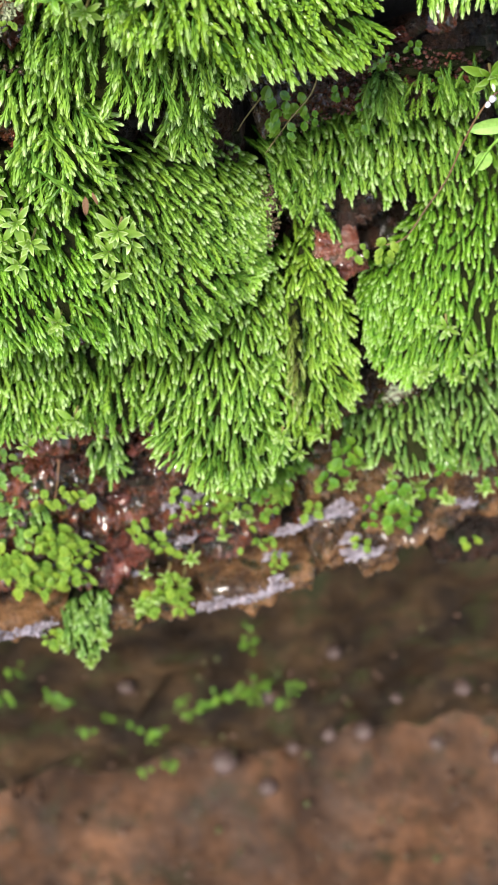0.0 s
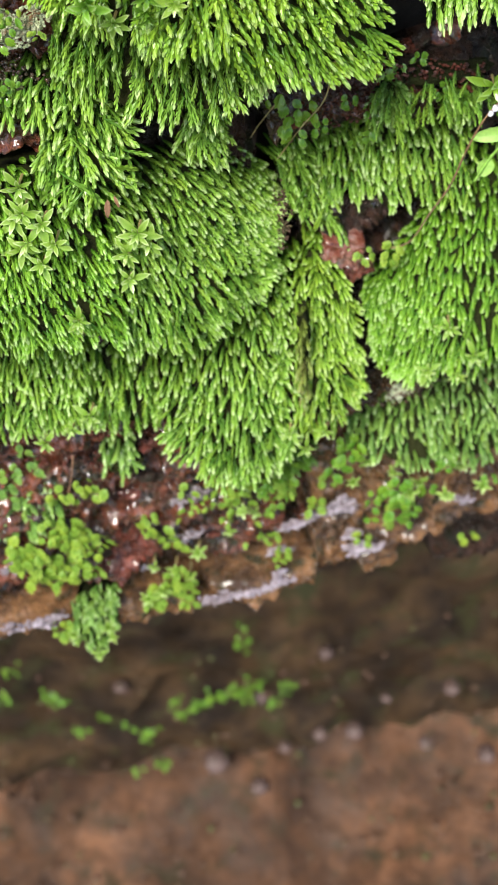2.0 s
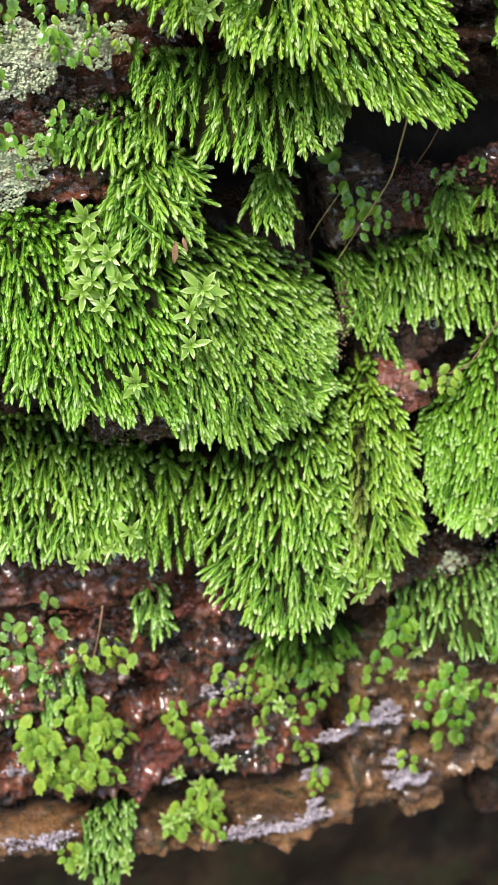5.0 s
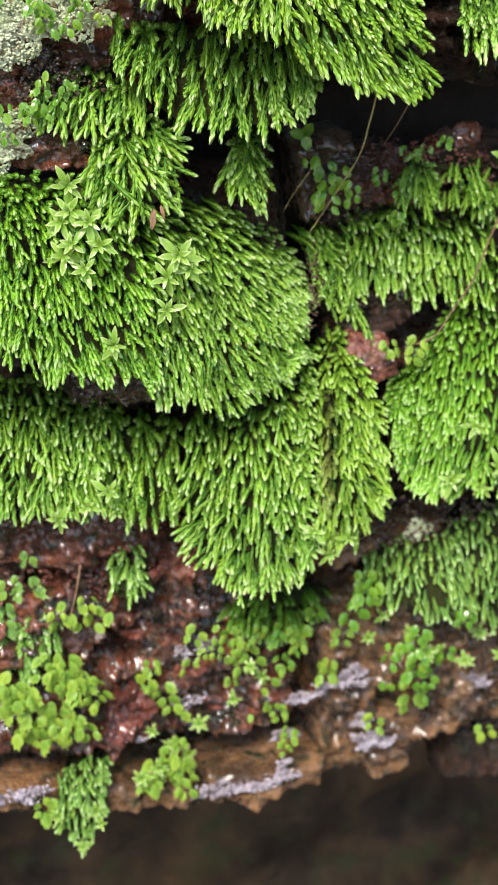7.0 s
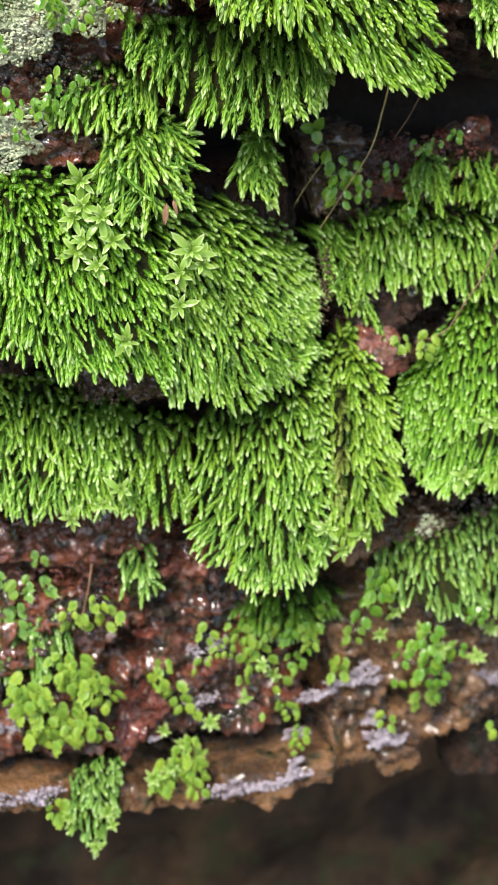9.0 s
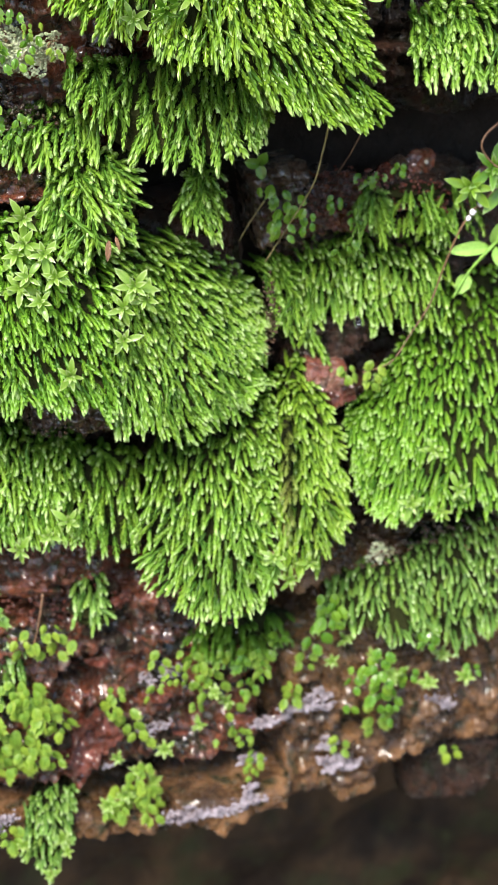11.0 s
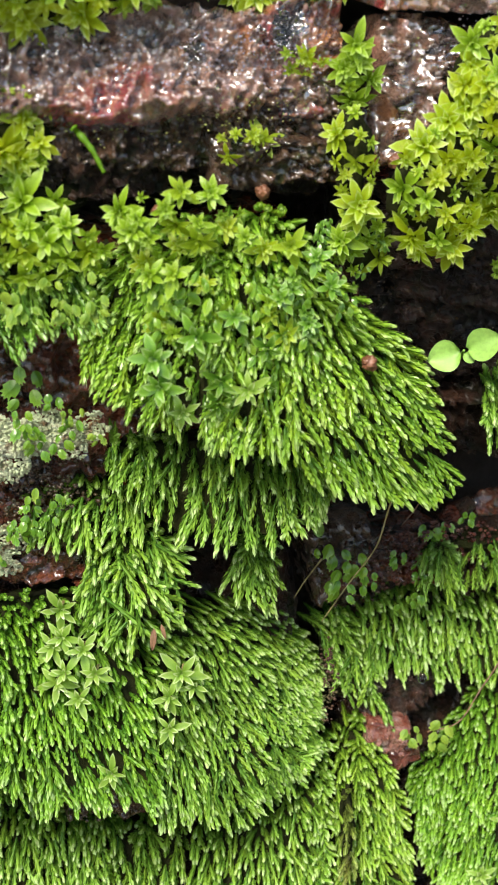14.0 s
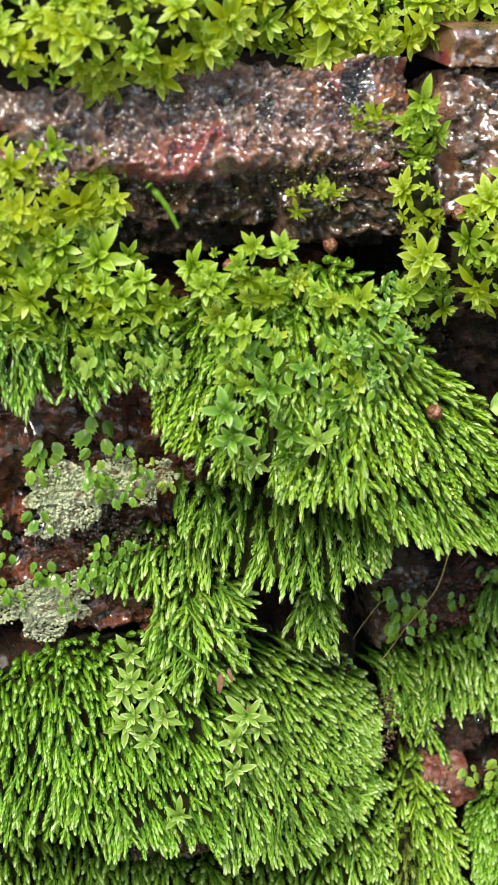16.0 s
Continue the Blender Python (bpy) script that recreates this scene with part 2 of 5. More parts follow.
# ---- building helpers ----
def part(name, data, material, parent=None, label="", kind=""):
    """One mesh object from a bmesh or a mesh, under a thing or a part."""
    if isinstance(data, bmesh.types.BMesh):
        me = bpy.data.meshes.new(name)
        data.to_mesh(me)
        data.free()
    else:
        me = data
    if not me.materials:
        me.materials.append(material)
    ob = new(name, me)
    if parent:
        ob.parent = parent
    return tagged(ob, label, "", "", kind)


def thing(name, at, label, category, group="", kind=""):
    ob = new(name)
    ob.location = at
    ob.empty_display_size = 0.005
    return tagged(ob, label, category, group, kind)


def raw_mesh(name, verts, tris, tip=None, one=None, smooth=False):
    me = bpy.data.meshes.new(name)
    me.vertices.add(len(verts))
    me.vertices.foreach_set("co", np.ascontiguousarray(verts, dtype=np.float32).ravel())
    me.loops.add(3 * len(tris))
    me.loops.foreach_set("vertex_index", np.ascontiguousarray(tris, dtype=np.int32).ravel())
    me.polygons.add(len(tris))
    me.polygons.foreach_set("loop_start", np.arange(0, 3 * len(tris), 3, dtype=np.int32))
    me.polygons.foreach_set("use_smooth", np.full(len(tris), smooth))
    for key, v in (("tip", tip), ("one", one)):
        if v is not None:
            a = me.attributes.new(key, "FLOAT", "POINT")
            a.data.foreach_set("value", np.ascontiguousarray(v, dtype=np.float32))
    me.update(calc_edges=True)
    return me


def unit(v):
    return v / np.maximum(np.linalg.norm(v, axis=-1, keepdims=True), 1e-9)


class Shape:
    """A small plant piece along +z, one long, with its base-to-tip tone per vertex."""

    def __init__(self):
        self.v, self.f, self.t = [], [], []

    def blade(self, root, tip, side, up, width, age0, age1, cup=0.25):
        """A folded leaf blade with a pointed end."""
        root, tip, side, up = (np.array(a, float) for a in (root, tip, side, up))
        k = len(self.v)
        mid = root + (tip - root) * 0.45
        self.v += [root, mid + side * width + up * width * cup, tip, mid - side * width + up * width * cup, mid - up * width * cup * 0.5]
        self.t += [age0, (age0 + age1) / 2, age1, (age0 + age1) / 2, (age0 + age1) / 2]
        self.f += [(k, k + 1, k + 4), (k + 1, k + 2, k + 4), (k + 2, k + 3, k + 4), (k + 3, k, k + 4)]

    def arrays(self):
        return np.array(self.v), np.array(self.f), np.array(self.t)


def shoot_shape(r, whorls=9, leaves=3, gape=0.2, fat_tip=0.8):
    """A moss shoot of radius one: a rod clad in small leaves that lie close to it and shut to a blunt bud at the tip."""
    s = Shape()

    def girth(h):
        return (0.55 + 0.45 * min(1, h / 0.35)) * (1 if h < 0.66 else 1 - (1 - fat_tip) * ((h - 0.66) / 0.34))

    core = 0.74 - 0.35 * gape
    sides, stops = 5, ((0.0, 0.7), (0.35, 1.0), (0.7, 1.0), (0.9, 0.85), (0.99, 0.35))
    for h, k in stops:
        for j in range(sides):
            a = 2 * math.pi * (j + 0.5 * (h > 0.5)) / sides
            s.v.append(np.array([math.cos(a), math.sin(a), 0]) * girth(h) * core * k + np.array([0, 0, h]))
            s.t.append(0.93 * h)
    for i in range(len(stops) - 1):
        for j in range(sides):
            p, q = i * sides + j, i * sides + (j + 1) % sides
            s.f += [(p, q, q + sides), (p, q + sides, p + sides)]
    for i in range(whorls):
        f = i / (whorls - 1)
        h = 0.03 + 0.8 * f
        for j in range(leaves):
            a = 2 * math.pi * (j / leaves + i * 0.5 / leaves) + r.uniform(-0.25, 0.25)
            d = np.array([math.cos(a), math.sin(a), 0])
            side = np.array([-d[1], d[0], 0])
            fat = girth(h) * r.uniform(0.9, 1.1)
            root = d * fat * core * 0.75 + np.array([0, 0, h])
            spread = (0.78 + gape * r.uniform(0.5, 1.2)) * (1 - 0.6 * max(0, f - 0.7) / 0.3)
            end = d * fat * spread + np.array([0, 0, min(1.03, h + r.uniform(0.15, 0.2))])
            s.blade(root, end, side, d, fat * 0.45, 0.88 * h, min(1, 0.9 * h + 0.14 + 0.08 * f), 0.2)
    return s.arrays()


def rosette_shape(r, leaves=9, wide=0.19, tilt=(8, 68)):
    """A star of pointed leaves, opening upwards, one unit across the radius."""
    s = Shape()
    s.v.append(np.zeros(3))
    s.t.append(0.2)
    for i in range(leaves):
        a = 2.4 * i + r.uniform(-0.25, 0.25)
        f = i / (leaves - 1)
        e = radians(tilt[0] + (tilt[1] - tilt[0]) * f + r.uniform(-8, 8))
        ln = (1.0 - 0.5 * f) * r.uniform(0.72, 1.12)
        d = np.array([math.cos(a), math.sin(a), 0])
        side = np.array([-d[1], d[0], 0])
        up = np.array([0, 0, 1.0])
        root = d * 0.03 + up * 0.3 * f
        mid = root + ln * 0.5 * (d * math.cos(e) + up * math.sin(e))
        e2 = e - radians(r.uniform(5, 25))
        end = mid + ln * 0.55 * (d * math.cos(e2) + up * math.sin(e2))
        k, w = len(s.v), wide * ln
        q1 = root * 0.55 + mid * 0.45
        q2 = mid * 0.5 + end * 0.5
        nrm = up * math.cos(e) - d * math.sin(e)
        s.v += [q1 + side * w * 0.75 + nrm * w * 0.3, mid + side * w + nrm * w * 0.3, q2 + side * w * 0.72 + nrm * w * 0.12, end,
                q2 - side * w * 0.72 + nrm * w * 0.12, mid - side * w + nrm * w * 0.3, q1 - side * w * 0.75 + nrm * w * 0.3, q1, mid, q2]
        base = 0.25 + 0.3 * f
        s.t += [base + 0.12, base + 0.42, base + 0.6, 1, base + 0.6, base + 0.42, base + 0.12, base - 0.1, base + 0.1, base + 0.25]
        for t in ((0, 1, 8), (0, 8, 7), (1, 2, 9), (1, 9, 8), (8, 9, 6), (8, 6, 7), (2, 3, 10), (2, 10, 9), (9, 10, 5), (9, 5, 6), (3, 4, 10), (10, 4, 5)):
            s.f.append(tuple(k + b - 1 if b else 0 for b in t))
    return s.arrays()


def leaflet_shape(r, teeth=5, pointed=False):
    """A small soft leaf, narrow at its stalk, pointed or toothed at its outer end: stalk end at the origin, blade along +z, bulging to -y."""
    s = Shape()
    rings = 4
    if pointed:
        half = [(0.05, 0.0), (0.15, 0.12), (0.24, 0.28), (0.27, 0.45), (0.23, 0.64), (0.13, 0.83)]
        outline = [(-x * r.uniform(0.92, 1.08), z) for x, z in half] + [(r.uniform(-0.04, 0.04), 1.02)] + half[::-1]
    else:
        half = [(0.06, 0.0), (0.2, 0.1), (0.29, 0.24), (0.32, 0.4)]
        outline = [(-x, z) for x, z in half]
        steps = 2 * teeth - 1
        for i in range(steps):
            a = radians(-78 + 156 * i / (steps - 1))
            rad = (1.0 if i % 2 == 0 else 0.66) * r.uniform(0.93, 1.07)
            outline.append((0.36 * rad * math.sin(a), 0.44 + 0.6 * rad * math.cos(a)))
        outline += half[::-1]
    n, bend, twist, dish = len(outline), r.uniform(-0.15, 0.2), r.uniform(-0.4, 0.4), r.uniform(0.2, 0.8)
    for k in range(rings):
        f = 1 - k / rings
        for x, z in outline:
            px, pz = x * f, 0.5 + (z - 0.5) * f
            s.v.append((px, dish * (px * px + 0.6 * (pz - 0.5) ** 2) - 0.06 + bend * pz * pz + twist * px * pz - 0.05 * (1 - min(1, abs(px) / 0.1)), pz))
            # Darker stalk ends put the shade of overlapping leaflets into the colour.
            s.t.append(min(1, 0.62 * pz + 0.38 * f * f))
    s.v.append((0, bend * 0.25 - 0.11, 0.5))
    s.t.append(0.35)
    for k in range(rings):
        for i in range(n):
            a, b = k * n + i, k * n + (i + 1) % n
            s.f += [(a, b, b + n), (a, b + n, a + n)] if k < rings - 1 else [(a, b, rings * n)]
    return s.arrays()


_r = random.Random(3)
SHOOTS = [shoot_shape(_r, 8, 3, 0.42, 0.78) for _ in range(7)]
SHOOTS_LOOSE = [shoot_shape(_r, 9, 3, 0.75, 0.7) for _ in range(5)]
STARS = [rosette_shape(_r, n, 0.2, (-8, 76)) for n in (15, 18, 20, 16)]
STARS_WIDE = [rosette_shape(_r, n, 0.22, (5, 55)) for n in (9, 11, 8)]
STARS_CUP = [rosette_shape(_r, n, 0.21, (-4, 72)) for n in (11, 14, 12, 15)]
STARS_SLIM = [rosette_shape(_r, n, 0.175, (0, 66)) for n in (8, 10, 11, 9)]
LEAFLETS = [leaflet_shape(_r, n) for n in (4, 5, 5, 6)]
LEAVES = [leaflet_shape(_r, 0, True) for _ in range(4)]


def scatter(name, shapes, at, way, length, width, face=None, droop=0.0, seed=0, youth_shade=None):
    """Many pieces in one mesh: places, directions, lengths and widths; face turns flat pieces."""
    g = np.random.default_rng(seed)
    at, way = np.asarray(at, float), unit(np.asarray(way, float))
    n = len(at)
    length, width = np.broadcast_to(length, n), np.broadcast_to(width, n)
    ref = np.asarray(face, float) if face is not None else unit(g.normal(size=(n, 3)))
    ref = np.broadcast_to(ref, (n, 3))
    x = unit(np.cross(way, ref) + 1e-6)
    y = np.cross(way, x)
    pick = g.integers(0, len(shapes), n)
    one = g.random(n)
    sag = g.uniform(0.3, 1.2, n) * droop
    V, F, T, O, k = [], [], [], [], 0
    for s, (v, f, t) in enumerate(shapes):
        i = np.flatnonzero(pick == s)
        if not len(i):
            continue
        p = (x[i, None] * v[None, :, 0:1] + y[i, None] * v[None, :, 1:2]) * width[i, None, None] + way[i, None] * v[None, :, 2:3] * length[i, None, None]
        p = p + at[i, None]
        p[..., 2] -= sag[i, None] * (v[None, :, 2] ** 2) * length[i, None]
        V.append(p.reshape(-1, 3))
        F.append((f[None] + k + (np.arange(len(i)) * len(v))[:, None, None]).reshape(-1, 3))
        T.append(np.tile(t, len(i)) if youth_shade is None else (t[None] * youth_shade[i, None]).ravel())
        O.append(np.repeat(one[i], len(v)))
        k += len(i) * len(v)
    return raw_mesh(name, np.concatenate(V), np.concatenate(F), np.concatenate(T), np.concatenate(O), True)


def wobble(p, scale, seed=0.0):
    return noise.noise(Vector((p[0] * scale + seed, p[1] * scale - seed, p[2] * scale + 2.3 * seed)))


def worn_block(name, width, height, depth, step, rough, material, parent=None, label="", seed=0.0, layers=0.0, corner=0.16, grit=0.0, pits=()):
    """A weathered brick or stone: a front with broken edges, sides that run back, and a closed back. Its front centre is the origin, facing -y."""
    nx, nz = max(6, int(width / step)), max(5, int(height / step))
    us, vs = np.linspace(-1.3, 1.3, nx), np.linspace(-1.3, 1.3, nz)
    verts = []
    for v in vs:
        for u in us:
            cu, cv = max(-1, min(1, u)), max(-1, min(1, v))
            back = max(abs(u), abs(v), 1) - 1
            x, z = cu * width / 2, cv * height / 2
            edge = max(0, max(abs(cu), abs(cv)) - (1 - corner)) / corner
            y = depth * back / 0.3 + 0.12 * height * edge ** 3
            q = (x, y, z)
            w = 0.7 * wobble(q, 55, seed) + 0.5 * wobble(q, 140, seed + 3) + 0.75 * abs(wobble(q, 300, seed + 7)) + 0.45 * abs(wobble(q, 620, seed + 23)) + 0.3 * wobble(q, 1000, seed + 5) + 0.16 * wobble(q, 1700, seed + 9)
            pit = max(0, wobble(q, 95, seed + 11) - 0.22) + 0.7 * max(0, wobble(q, 210, seed + 19) - 0.28)
            if grit:
                w += grit * (0.9 * abs(wobble(q, 420, seed + 31)) + 0.6 * abs(wobble(q, 900, seed + 37)) + 0.25 * wobble(q, 1600, seed + 41) - 0.3)
            if layers:
                w += layers * (abs(math.sin(z * 420 + 5 * wobble((x, 0, z), 40, seed))) - 0.5)
            y += rough * (pit * 2.2 - w)
            for px, pz, size, deep in pits:
                near = math.hypot(x / MM - px, 1.2 * (z / MM - pz)) / size + 0.35 * wobble(q, 260, px)
                y += deep * MM * max(0, 1 - near ** 2) ** 0.5 if near < 1 else 0
            x += rough * 0.8 * wobble(q, 90, seed + 13) * edge
            z += rough * 0.9 * wobble(q, 75, seed + 17) * min(1, edge + 0.15)
            verts.append((x, y, z))
    faces = [(j * nx + i, j * nx + i + 1, (j + 1) * nx + i + 1, (j + 1) * nx + i) for j in range(nz - 1) for i in range(nx - 1)]
    rim = [i for i in range(nx)] + [j * nx + nx - 1 for j in range(1, nz)] + [(nz - 1) * nx + i for i in range(nx - 2, -1, -1)] + [j * nx for j in range(nz - 2, 0, -1)]
    faces.append(tuple(reversed(rim)))
    me = bpy.data.meshes.new(name)
    me.from_pydata(verts, [], faces)
    me.polygons.foreach_set("use_smooth", [True] * len(faces))
    me.update()
    return part(name, me, material, parent, label)


# ---- the wall ----
YAW = math.atan(0.32)


def facing(x):
    """How far back the masonry stands at x (millimetres), the wall running slightly askew."""
    return 0.32 * x


wall = tagged(new("wall_north"), "old weathered brick wall, wet and overgrown with moss", "wall", "", "structure")


def slab(name, x0, x1, y0, y1, z0, z1, material, parent, step=6.0, rough=2.0, seed=0.0):
    """A rough mass of the wall, in millimetres."""
    w, h = (x1 - x0), (z1 - z0)
    ob = worn_block(name, w * MM, h * MM, (y1 - y0) * MM, step * MM, rough * MM, material, parent, seed=seed, corner=0.008)
    ob.location = ((x0 + x1) / 2 * MM, y0 * MM, (z0 + z1) / 2 * MM)
    return ob


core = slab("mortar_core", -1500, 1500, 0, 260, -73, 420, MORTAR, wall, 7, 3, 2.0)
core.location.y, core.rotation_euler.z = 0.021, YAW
foot = slab("earth_footing", -1600, 1600, 0, 300, -420, -60, EARTH, wall, 10, 9, 5.0)
foot.location.y, foot.rotation_euler.z = 0.118, YAW * 0.5


def brick(x, y, z, w, h, material, seed, rough=2.2, tilt=0, step=0.6, depth=40, layers=0.0, name="brick", back=0, grit=0.0, corner=0.16, pits=()):
    ob = worn_block(name, w * MM, h * MM, depth * MM, step * MM, rough * MM, material, wall, seed=seed, layers=layers, grit=grit, corner=corner, pits=pits)
    ob.location = (x * MM, y * MM, z * MM)
    ob.rotation_euler = (radians(-back), radians(tilt), YAW)
    return ob


# lower course, middle course, third course, top course
brick(-40, -7, -36.6, 78, 41, BRICK, 1.0, 4.2, tilt=4, layers=0.25, step=0.36, grit=0.3, pits=((6, 1.6, 4.2, 12), (-6, 16.5, 3.6, 10), (-12, -8, 3, 8)))
brick(30, 11.0, -43, 62, 49, BRICK_TAN, 2.0, 3.4, layers=0.25, step=0.38, grit=0.3, pits=((-15.5, -13.5, 3.2, 8), (-28, 15, 4, 10)))
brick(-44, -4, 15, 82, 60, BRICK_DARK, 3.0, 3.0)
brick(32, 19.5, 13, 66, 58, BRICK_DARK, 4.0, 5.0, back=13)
brick(-42, -6, 74, 74, 42, BRICK, 5.0, 4.2, step=0.45)
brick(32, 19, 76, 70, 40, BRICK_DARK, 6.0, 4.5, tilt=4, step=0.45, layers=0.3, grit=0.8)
brick(-25, -5.6, 117.5, 54, 13, BRICK_PINK, 7.0, 3.4, tilt=1.5, step=0.2, layers=0.22, grit=1.0, back=21, corner=0.45)
brick(-26, -5.2, 109.6, 60, 10, BRICK_CLAY, 7.5, 3.4, tilt=3, step=0.24, grit=1.1, corner=0.4)
brick(-22, 1.0, 102.5, 54, 8, BRICK_DARK, 23.0, 3.0, step=0.4, grit=1.0, corner=0.4)
brick(-6.5, -1.2, 104.6, 20, 7, BRICK_CLAY, 24.0, 3.0, tilt=4, step=0.24, grit=1.1, corner=0.45, depth=20, name="brick_chip")
brick(24, 10.5, 111, 40, 18, BRICK_PINK, 8.0, 3.4, tilt=-2, step=0.3, layers=0.3, grit=1.1, back=16, corner=0.35)
brick(26, 8.5, 122.5, 44, 5, BRICK_PINK, 8.5, 2.0, tilt=3, step=0.28, grit=0.9, corner=0.4)
brick(-30, 2, 150, 90, 40, BRICK_DARK, 9.0, 2.4, step=1.5)
brick(50, 24, 152, 70, 40, BRICK_DARK, 10.0, 2.4, step=1.5)
brick(-36, -12.5, -64.2, 62, 4.6, BRICK_TAN, 11.0, 2.8, tilt=14, depth=30, layers=0.2, name="brick_chip", step=0.4)
brick(-8, -3.5, -68, 22, 6, BRICK_TAN, 13.0, 2.4, tilt=-1, depth=24, name="brick_chip")
brick(11, 4.5, -64, 20, 12, BRICK_TAN, 12.0, 3.0, tilt=3, depth=30, name="brick_chip")

brick(38, 14.5, -74, 22, 13, BRICK_DARK, 18.0, 3.0, tilt=6, depth=24, name="brick_chip")
brick(15, 3.8, -69.5, 8, 5.5, BRICK_TAN, 19.0, 1.8, tilt=-8, depth=12, step=0.4, name="brick_chip")
brick(-40, -8.5, 52.5, 14, 6, BRICK, 14.0, 1.8, tilt=4, step=0.28, depth=20, name="brick_chip", grit=1.0)

# broken bits lodged in the joints and on the worn faces
_c = random.Random(12)


def chip(x, y, z, w, h, material, seed):
    """An angular broken piece of brick, in millimetres."""
    bm = bmesh.new()
    bmesh.ops.create_icosphere(bm, subdivisions=3, radius=1.0)
    cuts = [(Vector((_c.gauss(0, 1), _c.gauss(0, 1), _c.gauss(0, 1))).normalized(), _c.uniform(0.35, 0.75)) for _ in range(10)]
    for v in bm.verts:
        for n, d in cuts:
            over = v.co.dot(n) - d
            if over > 0:
                v.co -= n * over * 0.92
        v.co += v.co.normalized() * (0.16 * wobble(v.co, 2.3, seed) + 0.09 * wobble(v.co, 6, seed) + 0.05 * wobble(v.co, 14, seed))
        v.co = Vector((v.co.x * w / 2, v.co.y * 0.35 * (w + h) / 2, v.co.z * h / 2)) * MM
    ob = part("brick_chip", bm, material, wall)
    ob.location = (x * MM, y * MM, z * MM)
    ob.rotation_euler = (0, _c.uniform(-0.5, 0.5), YAW)


for x0, x1, z0, z1, back, count in ((-56, 0, -58, -16, 3.6, 40), (2, 36, -58, -20, 7.2, 22), (0, 36, 28, 47, 14, 30), (-52, -30, 47, 62, 6, 12), (6, 36, 72, 98, 10.5, 18)):
    for i in range(count):
        x, z = _c.uniform(x0, x1), _c.uniform(z0, z1)
        if min(math.hypot(x - px, z - pz) for px, pz in ((-34, -35), (-46, -19), (-51, -45), (15, -57), (2, -27))) < 7:
            continue
        chip(x, back + facing(x) + _c.uniform(-0.6, 1.0), z, _c.uniform(3, 9), _c.uniform(2, 5), _c.choice((BRICK, BRICK, BRICK, BRICK_RED, BRICK_DARK, BRICK_DARK, BRICK_DARK)), _c.uniform(0, 50))
brick(8.2, 5.6, 13.8, 6.4, 5.2, BRICK_WET, 21.0, 1.3, tilt=18, step=0.25, depth=9, name="brick_chip", grit=0.7)
brick(10.8, 6.2, 10.4, 5.2, 3.2, BRICK_RED, 22.0, 1.0, tilt=-12, step=0.25, depth=9, name="brick_chip", grit=0.7)
brick(-33, -9.6, -49.5, 13, 6.5, BRICK_RED, 17.0, 2.4, tilt=-40, step=0.25, depth=10, grit=0.4, corner=0.5, name="brick_chip")
brick(-31, -11.5, 16.8, 15, 6.5, BRICK_CLAY, 25.0, 2.6, tilt=14, step=0.28, depth=14, name="brick_chip", grit=1.0, corner=0.45)
brick(-42, -10.0, -11.8, 32, 9.5, BRICK, 26.0, 2.8, tilt=5, step=0.3, depth=18, name="brick_chip", grit=0.6, corner=0.4)
brick(-31, -6.6, 104.6, 15, 9, BRICK_DARK, 27.0, 3.0, tilt=-12, step=0.25, depth=14, name="brick_chip", grit=1.1, corner=0.45)
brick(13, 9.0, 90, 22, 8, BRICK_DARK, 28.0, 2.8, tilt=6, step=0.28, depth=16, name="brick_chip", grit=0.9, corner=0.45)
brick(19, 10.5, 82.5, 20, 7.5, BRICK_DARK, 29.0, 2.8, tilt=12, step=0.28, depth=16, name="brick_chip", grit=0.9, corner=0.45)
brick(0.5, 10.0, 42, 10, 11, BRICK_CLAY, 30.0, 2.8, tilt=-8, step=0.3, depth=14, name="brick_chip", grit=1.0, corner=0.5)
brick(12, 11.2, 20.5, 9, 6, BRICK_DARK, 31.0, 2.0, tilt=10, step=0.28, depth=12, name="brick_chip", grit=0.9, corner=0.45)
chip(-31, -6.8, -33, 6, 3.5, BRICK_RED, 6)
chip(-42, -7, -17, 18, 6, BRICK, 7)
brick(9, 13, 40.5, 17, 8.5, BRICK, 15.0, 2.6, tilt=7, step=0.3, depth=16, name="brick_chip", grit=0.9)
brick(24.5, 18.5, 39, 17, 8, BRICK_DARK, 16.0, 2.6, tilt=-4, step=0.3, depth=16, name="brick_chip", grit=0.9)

# ---- the ground ----
nx = 140
gx = np.sinh(np.linspace(-9, 9, nx)) / math.sinh(9) * 60
gy = np.sinh(np.linspace(-9, 9, nx)) / math.sinh(9) * 60
pts = [(x, y, -0.370 + 0.012 * wobble((x, y, 0), 9, 1.0) + 0.008 * wobble((x, y, 0), 40, 2.0) + 0.035 * min(1, max(0, (y - 0.03) / 0.11)) ** 1.5) for y in gy for x in gx]
me = bpy.data.meshes.new("ground")
me.from_pydata(pts, [], [(j * nx + i, j * nx + i + 1, (j + 1) * nx + i + 1, (j + 1) * nx + i) for j in range(nx - 1) for i in range(nx - 1)])
me.polygons.foreach_set("use_smooth", [True] * len(me.polygons))
tagged(part("ground", me, SOIL), "damp brown soil below the wall", "ground", "", "structure")


